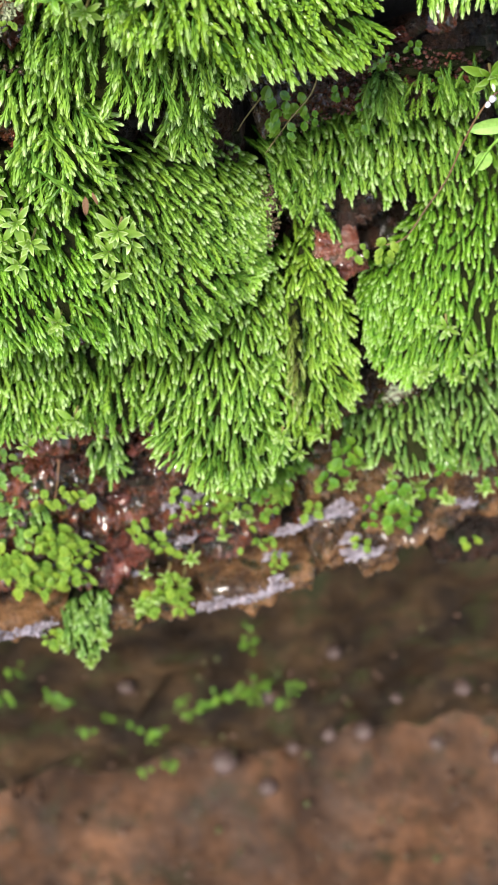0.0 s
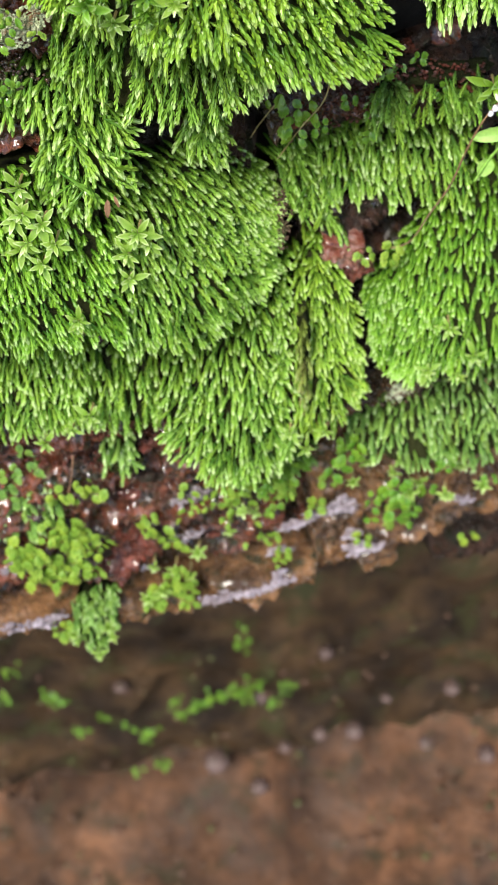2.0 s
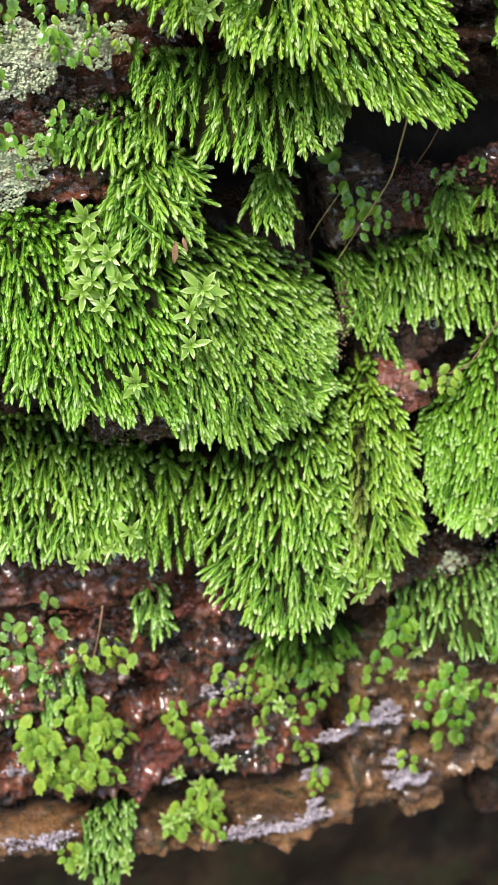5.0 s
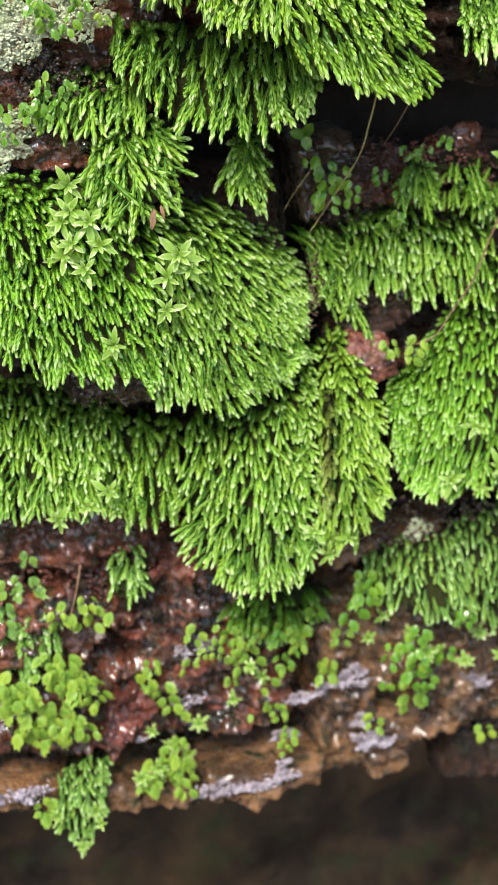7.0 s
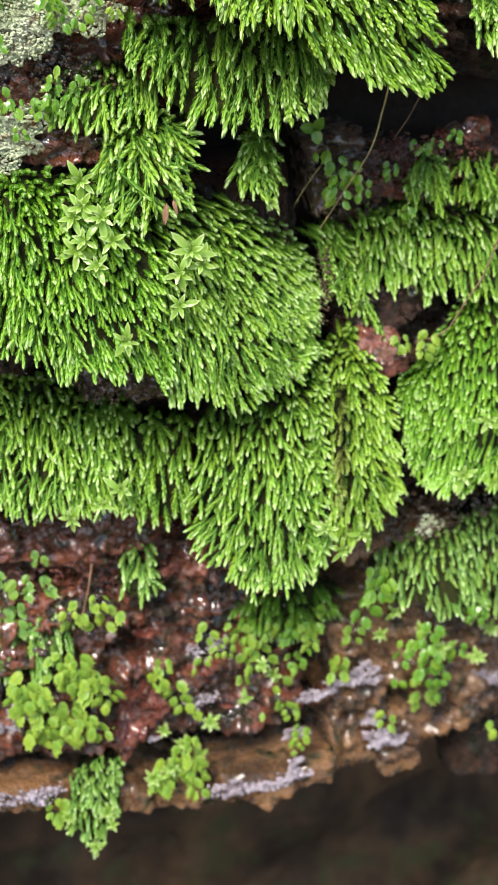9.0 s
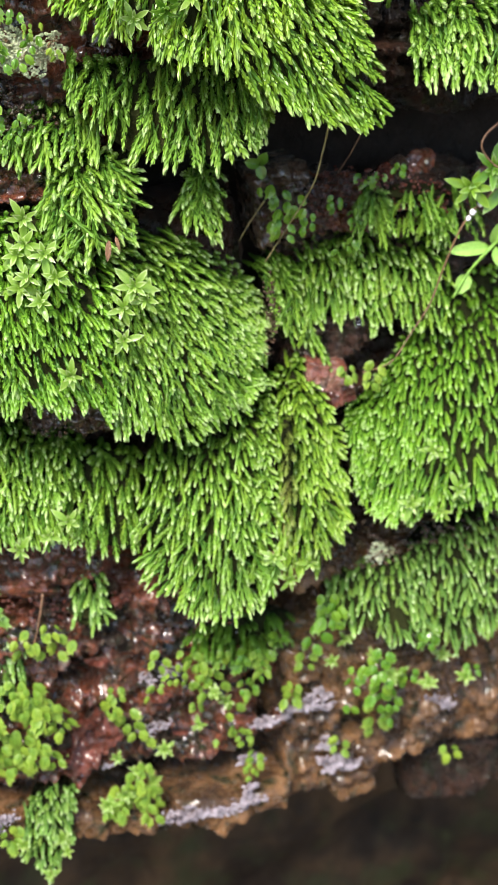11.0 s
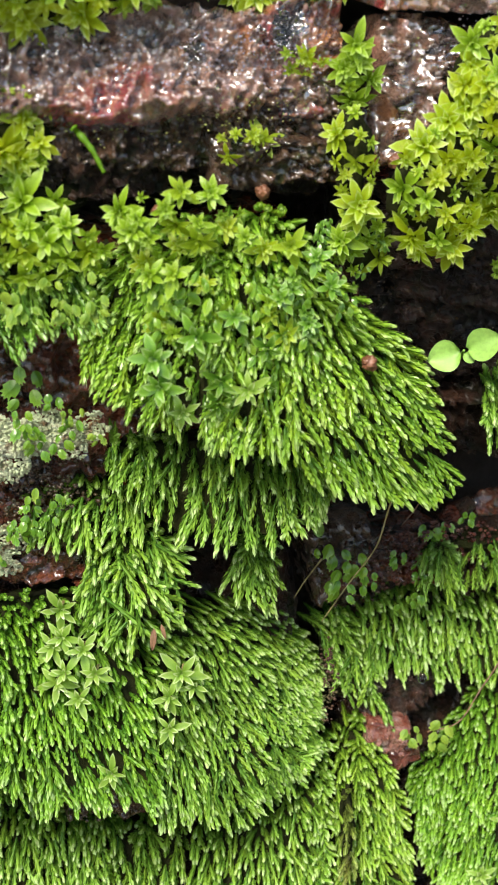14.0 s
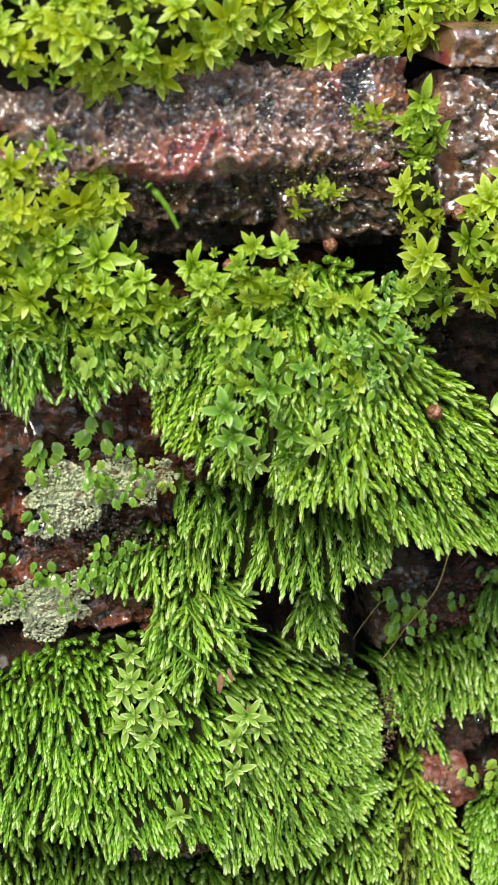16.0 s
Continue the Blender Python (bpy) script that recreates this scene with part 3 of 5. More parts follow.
# ---- moss cushions ----
def cushion(label, cx, yf, cz, rx, depth, rz, length, width, lean, shapes=None, material=None, density=1.0, gravity=0.7, droop=0.18):
    """A moss cushion, in millimetres: centre, how far it bulges, half width, depth, half height, and its shoots."""
    seed = int(abs(cx * 131 + cz * 17 + rx * 7)) % 9973
    g = np.random.default_rng(seed)
    ob = thing("moss_cushion", (cx * MM, (yf + depth) * MM, cz * MM), label, "moss", "moss cushions on the wall")
    lean = radians(lean)
    cs, sn = math.cos(lean), math.sin(lean)

    def lobe(a):
        return 1 + 0.05 * np.sin(2 * a + seed) + 0.045 * np.sin(3 * a + 2.1 * seed) + 0.04 * np.sin(5 * a + 0.7 * seed) + 0.04 * np.sin(9 * a + 1.3 * seed)

    def surface(rho, a):
        k = lobe(a) * rho
        u, v = rx * k * np.cos(a), rz * k * np.sin(a)
        x, z = u * cs - v * sn, u * sn + v * cs
        y = -depth * np.maximum(0, 1 - rho ** 2.6) ** 0.6 + 0.25 * x
        return np.stack([x, y, z], -1)

    # the dark, matted inside of the cushion
    rings, spokes = 9, 28
    P = [surface(np.full(spokes, math.sin(math.pi / 2 * (i + 1) / rings)), np.linspace(0, 2 * math.pi, spokes, endpoint=False)) for i in range(rings)]
    P = np.concatenate([surface(np.zeros(1), np.zeros(1)), *P])
    P = P * np.array([0.88, 0.8, 0.88]) + g.normal(scale=0.25, size=P.shape) + np.array([0, 0.6, 0.4])
    back = np.array([[0, depth * 0.6, 0]])
    P = np.concatenate([P, back])
    tris = [(0, 1 + (j + 1) % spokes, 1 + j) for j in range(spokes)]
    for i in range(rings - 1):
        for j in range(spokes):
            a, b, c, d = (1 + i * spokes + j, 1 + i * spokes + (j + 1) % spokes, 1 + (i + 1) * spokes + (j + 1) % spokes, 1 + (i + 1) * spokes + j)
            tris += [(a, b, c), (a, c, d)]
    last = 1 + (rings - 1) * spokes
    tris += [(last + j, last + (j + 1) % spokes, len(P) - 1) for j in range(spokes)]
    part("mat", raw_mesh("mat", P * MM, tris, smooth=True), HUMUS, ob, "matted base of the moss, gap shade in its dark colour")

    # the living shoots, combed down and outwards, in locks with thin places between
    area = math.pi * rx * rz * (1 + 0.6 * depth / max(rx, rz))
    n = int(area * 1.16 * density / (width * width)) + 12
    rho, a = np.sqrt(g.random(n)) ** 0.76, g.uniform(0, 2 * math.pi, n)
    at = surface(rho, a)
    q = at * 0.6 + seed
    thin = np.sin(q[:, 0] * 0.9 + 2 * np.sin(q[:, 2] * 0.7)) * np.sin(q[:, 2] * 0.8 + 1.5 * np.sin(q[:, 0] * 0.6))
    keep = (thin < 0.5) | (g.random(n) < 0.42)
    at, rho, a, q = at[keep], rho[keep], a[keep], q[keep]
    n = len(at)
    under = g.random(n) < 0.36
    crown = np.array([0, 0.25 * depth, 0.4 * rz])
    way = unit((at - crown) / np.array([rx, depth, rz])) * 0.95 + g.normal(scale=0.16, size=(n, 3))
    way += 0.22 * np.stack([np.sin(q[:, 0] + 1.7 * np.sin(q[:, 2])), 0.5 * np.sin(q[:, 2] * 1.3 + q[:, 0]), np.sin(q[:, 2] * 0.8 + 1.3 * np.sin(q[:, 0] * 1.2))], -1)
    way[:, 2] -= gravity * (0.6 - 0.35 * np.clip(at[:, 2] / rz, -0.6, 1))
    way[:, 1] -= 0.3
    way = unit(way)
    ln = length * 1.2 * g.uniform(0.7, 1.25, n) * (1 + 0.25 * np.clip(-np.sin(a), 0, 1) * (rho > 0.75)) * np.where(under, 0.85, 1)
    sink = np.where(under, 0.72, 0.5) * ln
    at = (at - way * sink[:, None]) * MM
    # Under-layer shoots get a darker tone, gap shade put into their colour.
    youth_shade = np.where(under, g.uniform(0.45, 0.8, n), g.uniform(0.8, 1.08, n))
    mesh = scatter("turf", shapes or SHOOTS, at, way, ln * MM, width * 0.41 * MM * g.uniform(0.8, 1.2, n), None, droop, seed, youth_shade)
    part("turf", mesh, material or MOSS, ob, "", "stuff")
    return ob


def fringe(label, x0, z0, x1, z1, y, length, width, count, material=None, shapes=None, spread=0.4, out=0.7, tiers=4.0):
    """Moss shoots hanging side by side from a ledge, in millimetres: from one end to the other, roots at depth y."""
    seed = int(abs(x0 * 113 + z0 * 19 + x1)) % 9973
    g = np.random.default_rng(seed)
    cx, cz = (x0 + x1) / 2, (z0 + z1) / 2
    ob = thing("moss_fringe", (cx * MM, y * MM, cz * MM), label, "moss", "hanging moss fringes")
    f = g.random(count)
    at = np.stack([x0 + (x1 - x0) * f - cx, np.zeros(count), z0 + (z1 - z0) * f - cz], -1)
    at[:, 1] = 0.3 * at[:, 0] + g.normal(scale=1.2, size=count)
    at[:, 2] += g.uniform(-tiers, tiers * 0.5, count) + 0.8 * np.sin(at[:, 0] * 1.1 + seed)
    lock = np.sin(at[:, 0] * 0.9 + seed) + 0.6 * np.sin(at[:, 0] * 2.3)
    way = unit(np.stack([spread * (lock + g.normal(size=count) * 0.6), -out + g.normal(scale=0.15, size=count), -1 + g.normal(scale=0.1, size=count)], -1))
    ln = length * g.uniform(0.6, 1.2, count) * (1 + 0.18 * lock)
    mesh = scatter("turf", shapes or SHOOTS, at * MM, way, ln * MM, width * 0.41 * MM * g.uniform(0.8, 1.2, count), None, 0.25, seed, g.uniform(0.7, 1.08, count))
    part("turf", mesh, material or MOSS, ob, "", "stuff")
    root = bmesh.new()
    bmesh.ops.create_icosphere(root, subdivisions=3, radius=1.0)
    half = 0.5 * math.hypot(x1 - x0, z1 - z0)
    tilt = math.atan2(z1 - z0, x1 - x0)
    for v in root.verts:
        v.co *= 1 + 0.25 * wobble(v.co, 3, seed)
        x, yy, z = v.co.x * half * 0.8, v.co.y * 2.6 + 4.5, v.co.z * 1.2 - 1.2
        v.co = Vector((x * math.cos(tilt) - z * math.sin(tilt), yy + 0.3 * x, x * math.sin(tilt) + z * math.cos(tilt))) * MM
    part("mat", root, HUMUS, ob, "matted base of the moss, gap shade in its dark colour")
    return ob


def through_points(points, f):
    """Places along a smooth line through the given points, for each f from 0 to 1."""
    P = np.array(points, float)
    P = np.concatenate([2 * P[:1] - P[1:2], P, 2 * P[-1:] - P[-2:-1]])
    t = np.clip(np.asarray(f, float), -0.06, 1.06) * (len(points) - 1)
    i = np.clip(t.astype(int), 0, len(points) - 2)
    k = (t - i)[..., None]
    a, b, c, d = P[i], P[i + 1], P[i + 2], P[i + 3]
    return 0.5 * (2 * b + (c - a) * k + (2 * a - 5 * b + 4 * c - d) * k ** 2 + (3 * b - a - 3 * c + d) * k ** 3)


def bank(label, top, rim, length, width, material=None, shapes=None, density=1.0, bulge=2.5, lift=0.5, sway=(0.0, 0.3), loose=0.23, under=0.36, droop=0.12, crown=0.8):
    """An overhanging moss bank, in millimetres: its shoots lie like thatch from the line where it leaves the wall out to its hanging rim.
    sway: how far the shoots lean sideways, at its middle and towards its ends."""
    seed = int(abs(sum(top[0]) * 131 + sum(rim[0]) * 17 + sum(rim[-1]) * 7)) % 9973
    g = np.random.default_rng(seed)
    c = (np.mean(top, 0) + np.mean(rim, 0)) / 2
    length, width = 0.86 * length, 0.87 * width
    ob = thing("moss_cushion", tuple(c * MM), label, "moss", "moss cushions on the wall")
    phase = seed * 0.37

    def surface(f, s):
        a, b = through_points(top, f), through_points(rim, f)
        p = a + (b - a) * s[..., None]
        swell = bulge * np.sin(np.pi * np.clip(s, 0, 1) ** 0.8) + 0.55 * np.sin(11 * f + 5 * s + phase) * np.sin(7 * s - 4 * f + phase) + 0.4 * np.sin(23 * f + phase) * s
        p = p + swell[..., None] * np.array([-0.12, -0.75, 0.6])
        ragged = (0.9 * np.sin(17 * f + phase) + 0.7 * np.sin(31 * f + 2 * phase)) * s ** 3
        return p - c + ragged[..., None] * np.array([0, 0.2, -0.6])

    def frame_of(f, s):
        e = 0.02
        down = unit(surface(f, s + e) - surface(f, s - e))
        across = unit(surface(f + e, s) - surface(f - e, s))
        out = unit(np.cross(across, down))
        return down, across, np.where(out[..., 1:2] > 0, -out, out)

    # the dark, matted inside
    cols, rows = 26, 12
    f, q = (m.ravel() for m in np.meshgrid(np.linspace(0.03, 0.97, cols), np.linspace(0.02, 0.93, rows)))
    down, across, out = frame_of(f, q)
    front = surface(f, q) - out * (0.42 * length) + g.normal(scale=0.2, size=(len(f), 3))
    back = front * np.array([0.9, 1, 0.9]) + np.array([0, 5.0, 0])
    k = cols * rows
    tris = []
    for j in range(rows - 1):
        for i in range(cols - 1):
            a = j * cols + i
            tris += [(a, a + 1, a + cols + 1), (a, a + cols + 1, a + cols), (k + a, k + a + cols + 1, k + a + 1), (k + a, k + a + cols, k + a + cols + 1)]
    edge = list(range(cols)) + [j * cols + cols - 1 for j in range(1, rows)] + [(rows - 1) * cols + i for i in range(cols - 2, -1, -1)] + [j * cols for j in range(rows - 2, 0, -1)]
    for a, b in zip(edge, edge[1:] + edge[:1]):
        tris += [(a, b, k + b), (a, k + b, k + a)]
    part("mat", raw_mesh("mat", np.concatenate([front, back]) * MM, tris, smooth=True), HUMUS, ob, "matted base of the moss, gap shade in its dark colour")

    # the living shoots
    grid = surface(*np.meshgrid(np.linspace(0, 1, 30), np.linspace(0, 1, 20)))
    area = np.linalg.norm(np.cross(grid[1:, :-1] - grid[:-1, :-1], grid[:-1, 1:] - grid[:-1, :-1]), axis=-1).sum()
    n = int(density * area / (width * width * 1.6)) + 10
    k = np.arange(n)
    f, s = (0.7548777 * k + g.random() + g.normal(scale=0.012, size=n)) % 1, (0.5698403 * k + g.random() + g.normal(scale=0.02, size=n)) % 1
    keep = (s < 0.72) | (g.random(n) < 0.62)
    f, s = f[keep], s[keep]
    n = len(f)
    hem = g.random(n) < 0.09
    s = np.where(hem, g.uniform(0.9, 1.03, n), s)
    below = (g.random(n) < under) & ~hem
    down, across, out = frame_of(f, s)
    place = surface(f, s)
    lock = np.sin(0.9 * place[:, 0] + 1.6 * np.sin(0.8 * place[:, 2]) + phase) + 0.7 * np.sin(1.9 * place[:, 0] - 1.4 * place[:, 2])
    way = down + out * (lift * g.uniform(0.45, 1.35, n) * (1 - 0.35 * s ** 4) * (1 - 0.5 * below))[:, None] + across * (sway[0] + sway[1] * (2 * f - 1) * (0.4 + 0.6 * s) + 0.1 * lock)[:, None]
    way += (out + np.array([0, 0, 0.35])) * (crown * np.clip(1 - 1.4 * s, 0, 1) ** 1.5)[:, None]
    way += g.normal(scale=loose, size=(n, 3))
    way[:, 2] -= 0.35 * np.clip(s - 0.75, 0, 1)
    way = unit(way)
    ln = length * g.uniform(0.65, 1.25, n) * (1 + 0.1 * lock) * np.where(s > 0.8, g.uniform(1.0, 1.5, n), 1)
    at = place - way * (ln * np.where(below, 0.85, 0.62 + 0.16 * np.clip((s - 0.7) / 0.3, 0, 1)))[:, None] - out * np.where(below, 0.16, 0.0)[:, None] * length
    # Lower shoots are coloured darker, as shade between the upper ones.
    youth_shade = np.where(below, g.uniform(0.5, 0.88, n), g.uniform(0.9, 1.12, n))
    mesh = scatter("turf", shapes or SHOOTS, at * MM, way, ln * MM, width * 0.52 * MM * g.uniform(0.82, 1.18, n), None, droop, seed, youth_shade)
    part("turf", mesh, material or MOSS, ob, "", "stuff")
    return ob


bank("bright green moss dome with starry plants on its crown", [(-58, -20, 48), (-47, -16, 51), (-36, -10, 49.5), (-25.5, -7, 43.5)], [(-59, -28, 30), (-47, -25, 27.5), (-37.5, -23, 23.5), (-24, -18, 19.5)], 4.0, 0.92, MOSS_VIVID, sway=(0.0, 0.5), bulge=3.5, lift=0.75)
bank("fine-leaved green moss dome combed down along its side", [(-25.5, -6, 43), (-16, 2, 40.5), (-6, 11, 32), (-1.8, 12, 23.5)], [(-25, -17.5, 17.5), (-15, -13.5, 13.5), (-7, -5.5, 13.5), (-1.6, 2, 15.5)], 4.2, 0.88, None, sway=(0.55, 0.6), bulge=3.2, density=1.05)
bank("low green moss bank above the bare lower brick", [(-58, -12, 19), (-42, -5.5, 14.5), (-31, -4, 10.5)], [(-59, -20, -0.5), (-45, -18, -3), (-34, -15.5, -4)], 4.8, 0.95, sway=(0.05, 0.2), bulge=3.0)
bank("loose leafy green moss shoots beside a dark gap", [(-32, -5, 9.5), (-27, -4.5, 8), (-21, -4, 6.5)], [(-34, -15, -4), (-29, -14, -6), (-22.5, -12.5, -9)], 4.8, 1.0, None, SHOOTS_LOOSE, 0.62, 1.5, sway=(0.0, 0.2), loose=0.16)
bank("broad green moss fan hanging in a pointed fringe", [(-20.5, -7, 8.5), (-11, -1.5, 11.5), (-3, 4, 13.5), (-0.5, 6, 15)], [(-23, -13.5, -11), (-13, -16.5, -17.5), (-5, -14.5, -17.5), (-0.5, -11.5, -15)], 4.8, 0.92, None, sway=(0.0, 0.65), bulge=3.0, density=1.05)
bank("yellowish-green moss bank beside a brown seam", [(0, 6.5, 15.5), (4.5, 7.5, 17), (10.5, 3.5, 5.5)], [(-0.5, -10, -13.5), (6, -8, -13), (12, -4.5, -7)], 4.4, 0.88, MOSS_WARM, sway=(0.15, 0.5), bulge=2.5)
bank("drooping green moss tuft with loose brown bits", [(-33, -7, 55), (-28, -6, 57.5), (-22, -5, 55.5)], [(-35, -13, 45.5), (-28, -15, 43), (-19, -9.5, 47.5)], 5.4, 1.05, None, sway=(0.1, 0.7), bulge=2.4)
bank("small green moss tuft hanging under the overhang", [(-13.5, 0.5, 51.5), (-11, 0, 52.5), (-8.5, 1, 50.5)], [(-16, -3, 46), (-12, -4.5, 43), (-7.8, -2, 41)], 5.2, 1.0, None, SHOOTS_LOOSE, 0.8, 1.0, sway=(0.1, 0.5))
bank("row of green moss shoots arching along a brick edge", [(-42, -7, 62.5), (-33, -6, 63.5), (-26, -5, 61)], [(-41, -11, 56.5), (-34, -11, 55.5), (-26, -9, 56.5)], 4.6, 1.0, None, sway=(-0.25, 0.3), bulge=0.8, density=0.8)
bank("large glossy green moss cushion overhanging a dark hollow", [(-17, -9, 97.5), (-8.5, -6.5, 100.5), (0, -4, 90), (11, 3, 76.5)], [(-17, -17.5, 73.5), (-8, -17.5, 71), (2, -13.5, 63.5), (17, -1.5, 58.5)], 5.2, 1.08, MOSS_WET, density=0.9, sway=(0.2, 0.6), bulge=3.5, lift=0.6, loose=0.24)
bank("wet green moss mat with mixed short shoots", [(-33, -9, 91), (-26, -8.5, 97.5), (-19, -9, 100), (-13, -9, 99.5)], [(-32, -14.5, 80.5), (-25.5, -16.5, 76.5), (-20, -17.5, 75.5), (-14, -18, 74)], 4.6, 1.05, MOSS_WET, SHOOTS_LOOSE, 0.85, 2.5, sway=(-0.3, 0.3), loose=0.2)
bank("shaded fringe of slender green moss shoots", [(-30, -8, 71), (-19, -8, 70), (-9, -8, 69), (-1, -6, 65)], [(-30, -11.5, 66), (-20, -11, 57), (-9, -10.5, 56), (-1.5, -8, 59)], 5.2, 0.95, None, SHOOTS_LOOSE, 0.8, 0.6, sway=(0.0, 0.3), under=0.55)
# Shade below the star moss is put into this bank's darker green.
bank("green moss bank of long arching shoots", [(-50, -13, 98), (-42, -10, 98), (-35, -8.5, 98), (-29, -8, 94)], [(-50, -19, 87), (-42, -17.5, 86.5), (-36, -16, 87), (-28.5, -13.5, 88)], 5.4, 1.05, MOSS_DARK, SHOOTS_LOOSE, 0.75, 1.8, sway=(0.25, 0.2))
bank("green moss tuft at the edge of the overhang", [(18.5, 3, 74), (25, 4.5, 76), (32, 6.5, 75.5), (40, 9, 75)], [(19.5, -2.5, 65.5), (25, -1, 64.5), (31, 1, 64), (40, 4, 63)], 5.2, 1.1, None, sway=(0.0, 0.3), bulge=1.5)
bank("green moss bank in the hollow of the wall", [(4, 14, 35), (12, 16.5, 36), (20, 18.5, 35.5), (29, 20.5, 33)], [(5, 8.5, 24.5), (13, 9.5, 22), (20, 9.5, 21), (29, 9.5, 20)], 4.6, 0.95, None, sway=(0.0, 0.2), bulge=2.0, density=0.9)
bank("trailing green moss tuft hanging past a red brick chip", [(-2.5, 10.5, 33), (1, 12, 33.5), (5, 13, 31)], [(0, 6.5, 23.5), (4, 6.5, 19), (8.8, 6.5, 16)], 5.0, 0.95, None, SHOOTS_LOOSE, 0.9, 1.0, sway=(0.15, 0.2))
bank("dense green moss cushion with short even shoots", [(11, 7.5, 7), (19, 13, 14.5), (29, 19.5, 25), (42, 24, 27)], [(13, 0, -4.5), (19, -1.5, -9), (28, -0.5, -8.5), (42, 6, -10)], 3.6, 0.88, MOSS_VIVID, sway=(-0.3, 0.3), bulge=3.0, density=1.0, lift=0.6)

bank("low tuft of pale-tipped green moss rods on the ledge", [(8, 6, -22), (17, 6, -20.5), (26, 7.5, -19)], [(8.5, 0.5, -29), (17, -1, -33), (28, 0.2, -35)], 3.2, 0.86, MOSS_PALE, None, 0.6, 1.2, 0.45, (0.0, 0.3), 0.24, 0.5)
bank("pale green moss rods at the broken ledge corner", [(22.5, 7, -18), (32, 10, -16), (40, 12, -16)], [(23, 0, -31), (32, 3, -38), (40, 6, -36)], 3.2, 0.86, MOSS_PALE, None, 0.55, 1.2, 0.45, (0.0, 0.3), 0.24, 0.5)
bank("small green moss tuft on the red brick face", [(-33.5, -6, -15.5), (-31, -5.5, -15), (-28.5, -5, -16)], [(-35, -10, -21), (-31.5, -10.5, -23.5), (-27.5, -9, -23)], 4.4, 1.05, MOSS_PALE, None, 0.65, 0.5, 0.35, (0.05, 0.4), 0.18)
bank("pale green moss rods hanging down the brick face", [(-56, -11, -24), (-49, -9.5, -22), (-42, -8, -23)], [(-57, -14.5, -36), (-49, -13.5, -38), (-42, -11.5, -33)], 4.4, 1.0, MOSS_PALE, None, 0.65, 0.8, 0.3, (0.0, 0.15), 0.18)
cushion("short dark green moss fringe under the large cushion", -6.5, -2.5, -32.6, 9.6, 5, 4.0, 3.4, 1.0, 0, SHOOTS_LOOSE, MOSS_DARK, 0.6)
bank("pale green moss tuft hanging below the ledge edge", [(-43, -14, -56), (-39, -12.5, -55), (-35, -11, -55.5)], [(-45, -17.5, -65), (-40, -17.5, -70.5), (-35.5, -14.5, -64)], 3.0, 0.82, MOSS_PALE, None, 0.8, 1.2, 0.5, (0.0, 0.5), 0.2)

cushion("tiny pale moss tuft on the shaded rock", 15.5, 9.5, 41.5, 2.4, 4, 2.2, 3.4, 0.9, 0, SHOOTS_LOOSE, MOSS_PALE)
cushion("tiny green moss tuft on the shaded rock", 26, 14, 37, 3.2, 4, 2.4, 3.6, 0.9, 0, SHOOTS_LOOSE)
fringe("short dark moss shoots hanging over shaded rock", 12, 44, 33, 42, 12.5, 4.0, 1.0, 60, None, SHOOTS_LOOSE)


# ---- star-leaved mosses ----
def shared(shapes, name):
    return [raw_mesh(name, v, f, t, np.zeros(len(v)), True) for v, f, t in shapes]


STAR_MESHES, WIDE_MESHES, CUP_MESHES = (shared(kind, "rosette") for kind in (STARS, STARS_WIDE, STARS_CUP))
SLIM_MESHES, LEAFLET_MESHES, LEAF_MESHES = shared(STARS_SLIM, "rosette"), shared(LEAFLETS, "leaflet"), shared(LEAVES, "leaf")


def with_material(meshes, material):
    out = []
    for m in meshes:
        c = m.copy()
        c.materials.append(material)
        out.append(c)
    return out


def aim(way, spin):
    """The turn that lays +z along way."""
    w = Vector(way).normalized()
    q = Vector((0, 0, 1)).rotation_difference(w)
    return q.to_matrix().to_4x4() @ Matrix.Rotation(spin, 4, "Z")


def low_mat(ob, rx, rz, thick, seed, material=None):
    """A thin uneven mat on which small plants stand, in millimetres round the thing."""
    g = np.random.default_rng(seed)
    spokes, rings = 24, 6
    P = [[0, -thick, 0]]
    for i in range(rings):
        k = (i + 1) / rings
        for j in range(spokes):
            a = 2 * math.pi * j / spokes
            q = k * (1 + 0.14 * math.sin(3 * a + seed) + 0.1 * math.sin(5 * a + 2 * seed))
            x = rx * q * math.cos(a)
            P.append([x, -thick * (1 - k ** 3) + 0.32 * x + g.normal(scale=0.25), rz * q * math.sin(a)])
    P.append([0, thick + 4, 0])
    tris = [(0, 1 + (j + 1) % spokes, 1 + j) for j in range(spokes)]
    for i in range(rings - 1):
        for j in range(spokes):
            a, b, c, d = (1 + i * spokes + j, 1 + i * spokes + (j + 1) % spokes, 1 + (i + 1) * spokes + (j + 1) % spokes, 1 + (i + 1) * spokes + j)
            tris += [(a, b, c), (a, c, d)]
    last = 1 + (rings - 1) * spokes
    tris += [(last + j, last + (j + 1) % spokes, len(P) - 1) for j in range(spokes)]
    part("mat", raw_mesh("mat", np.array(P) * MM, tris, smooth=True), material or HUMUS, ob, "dark damp base of the plants")


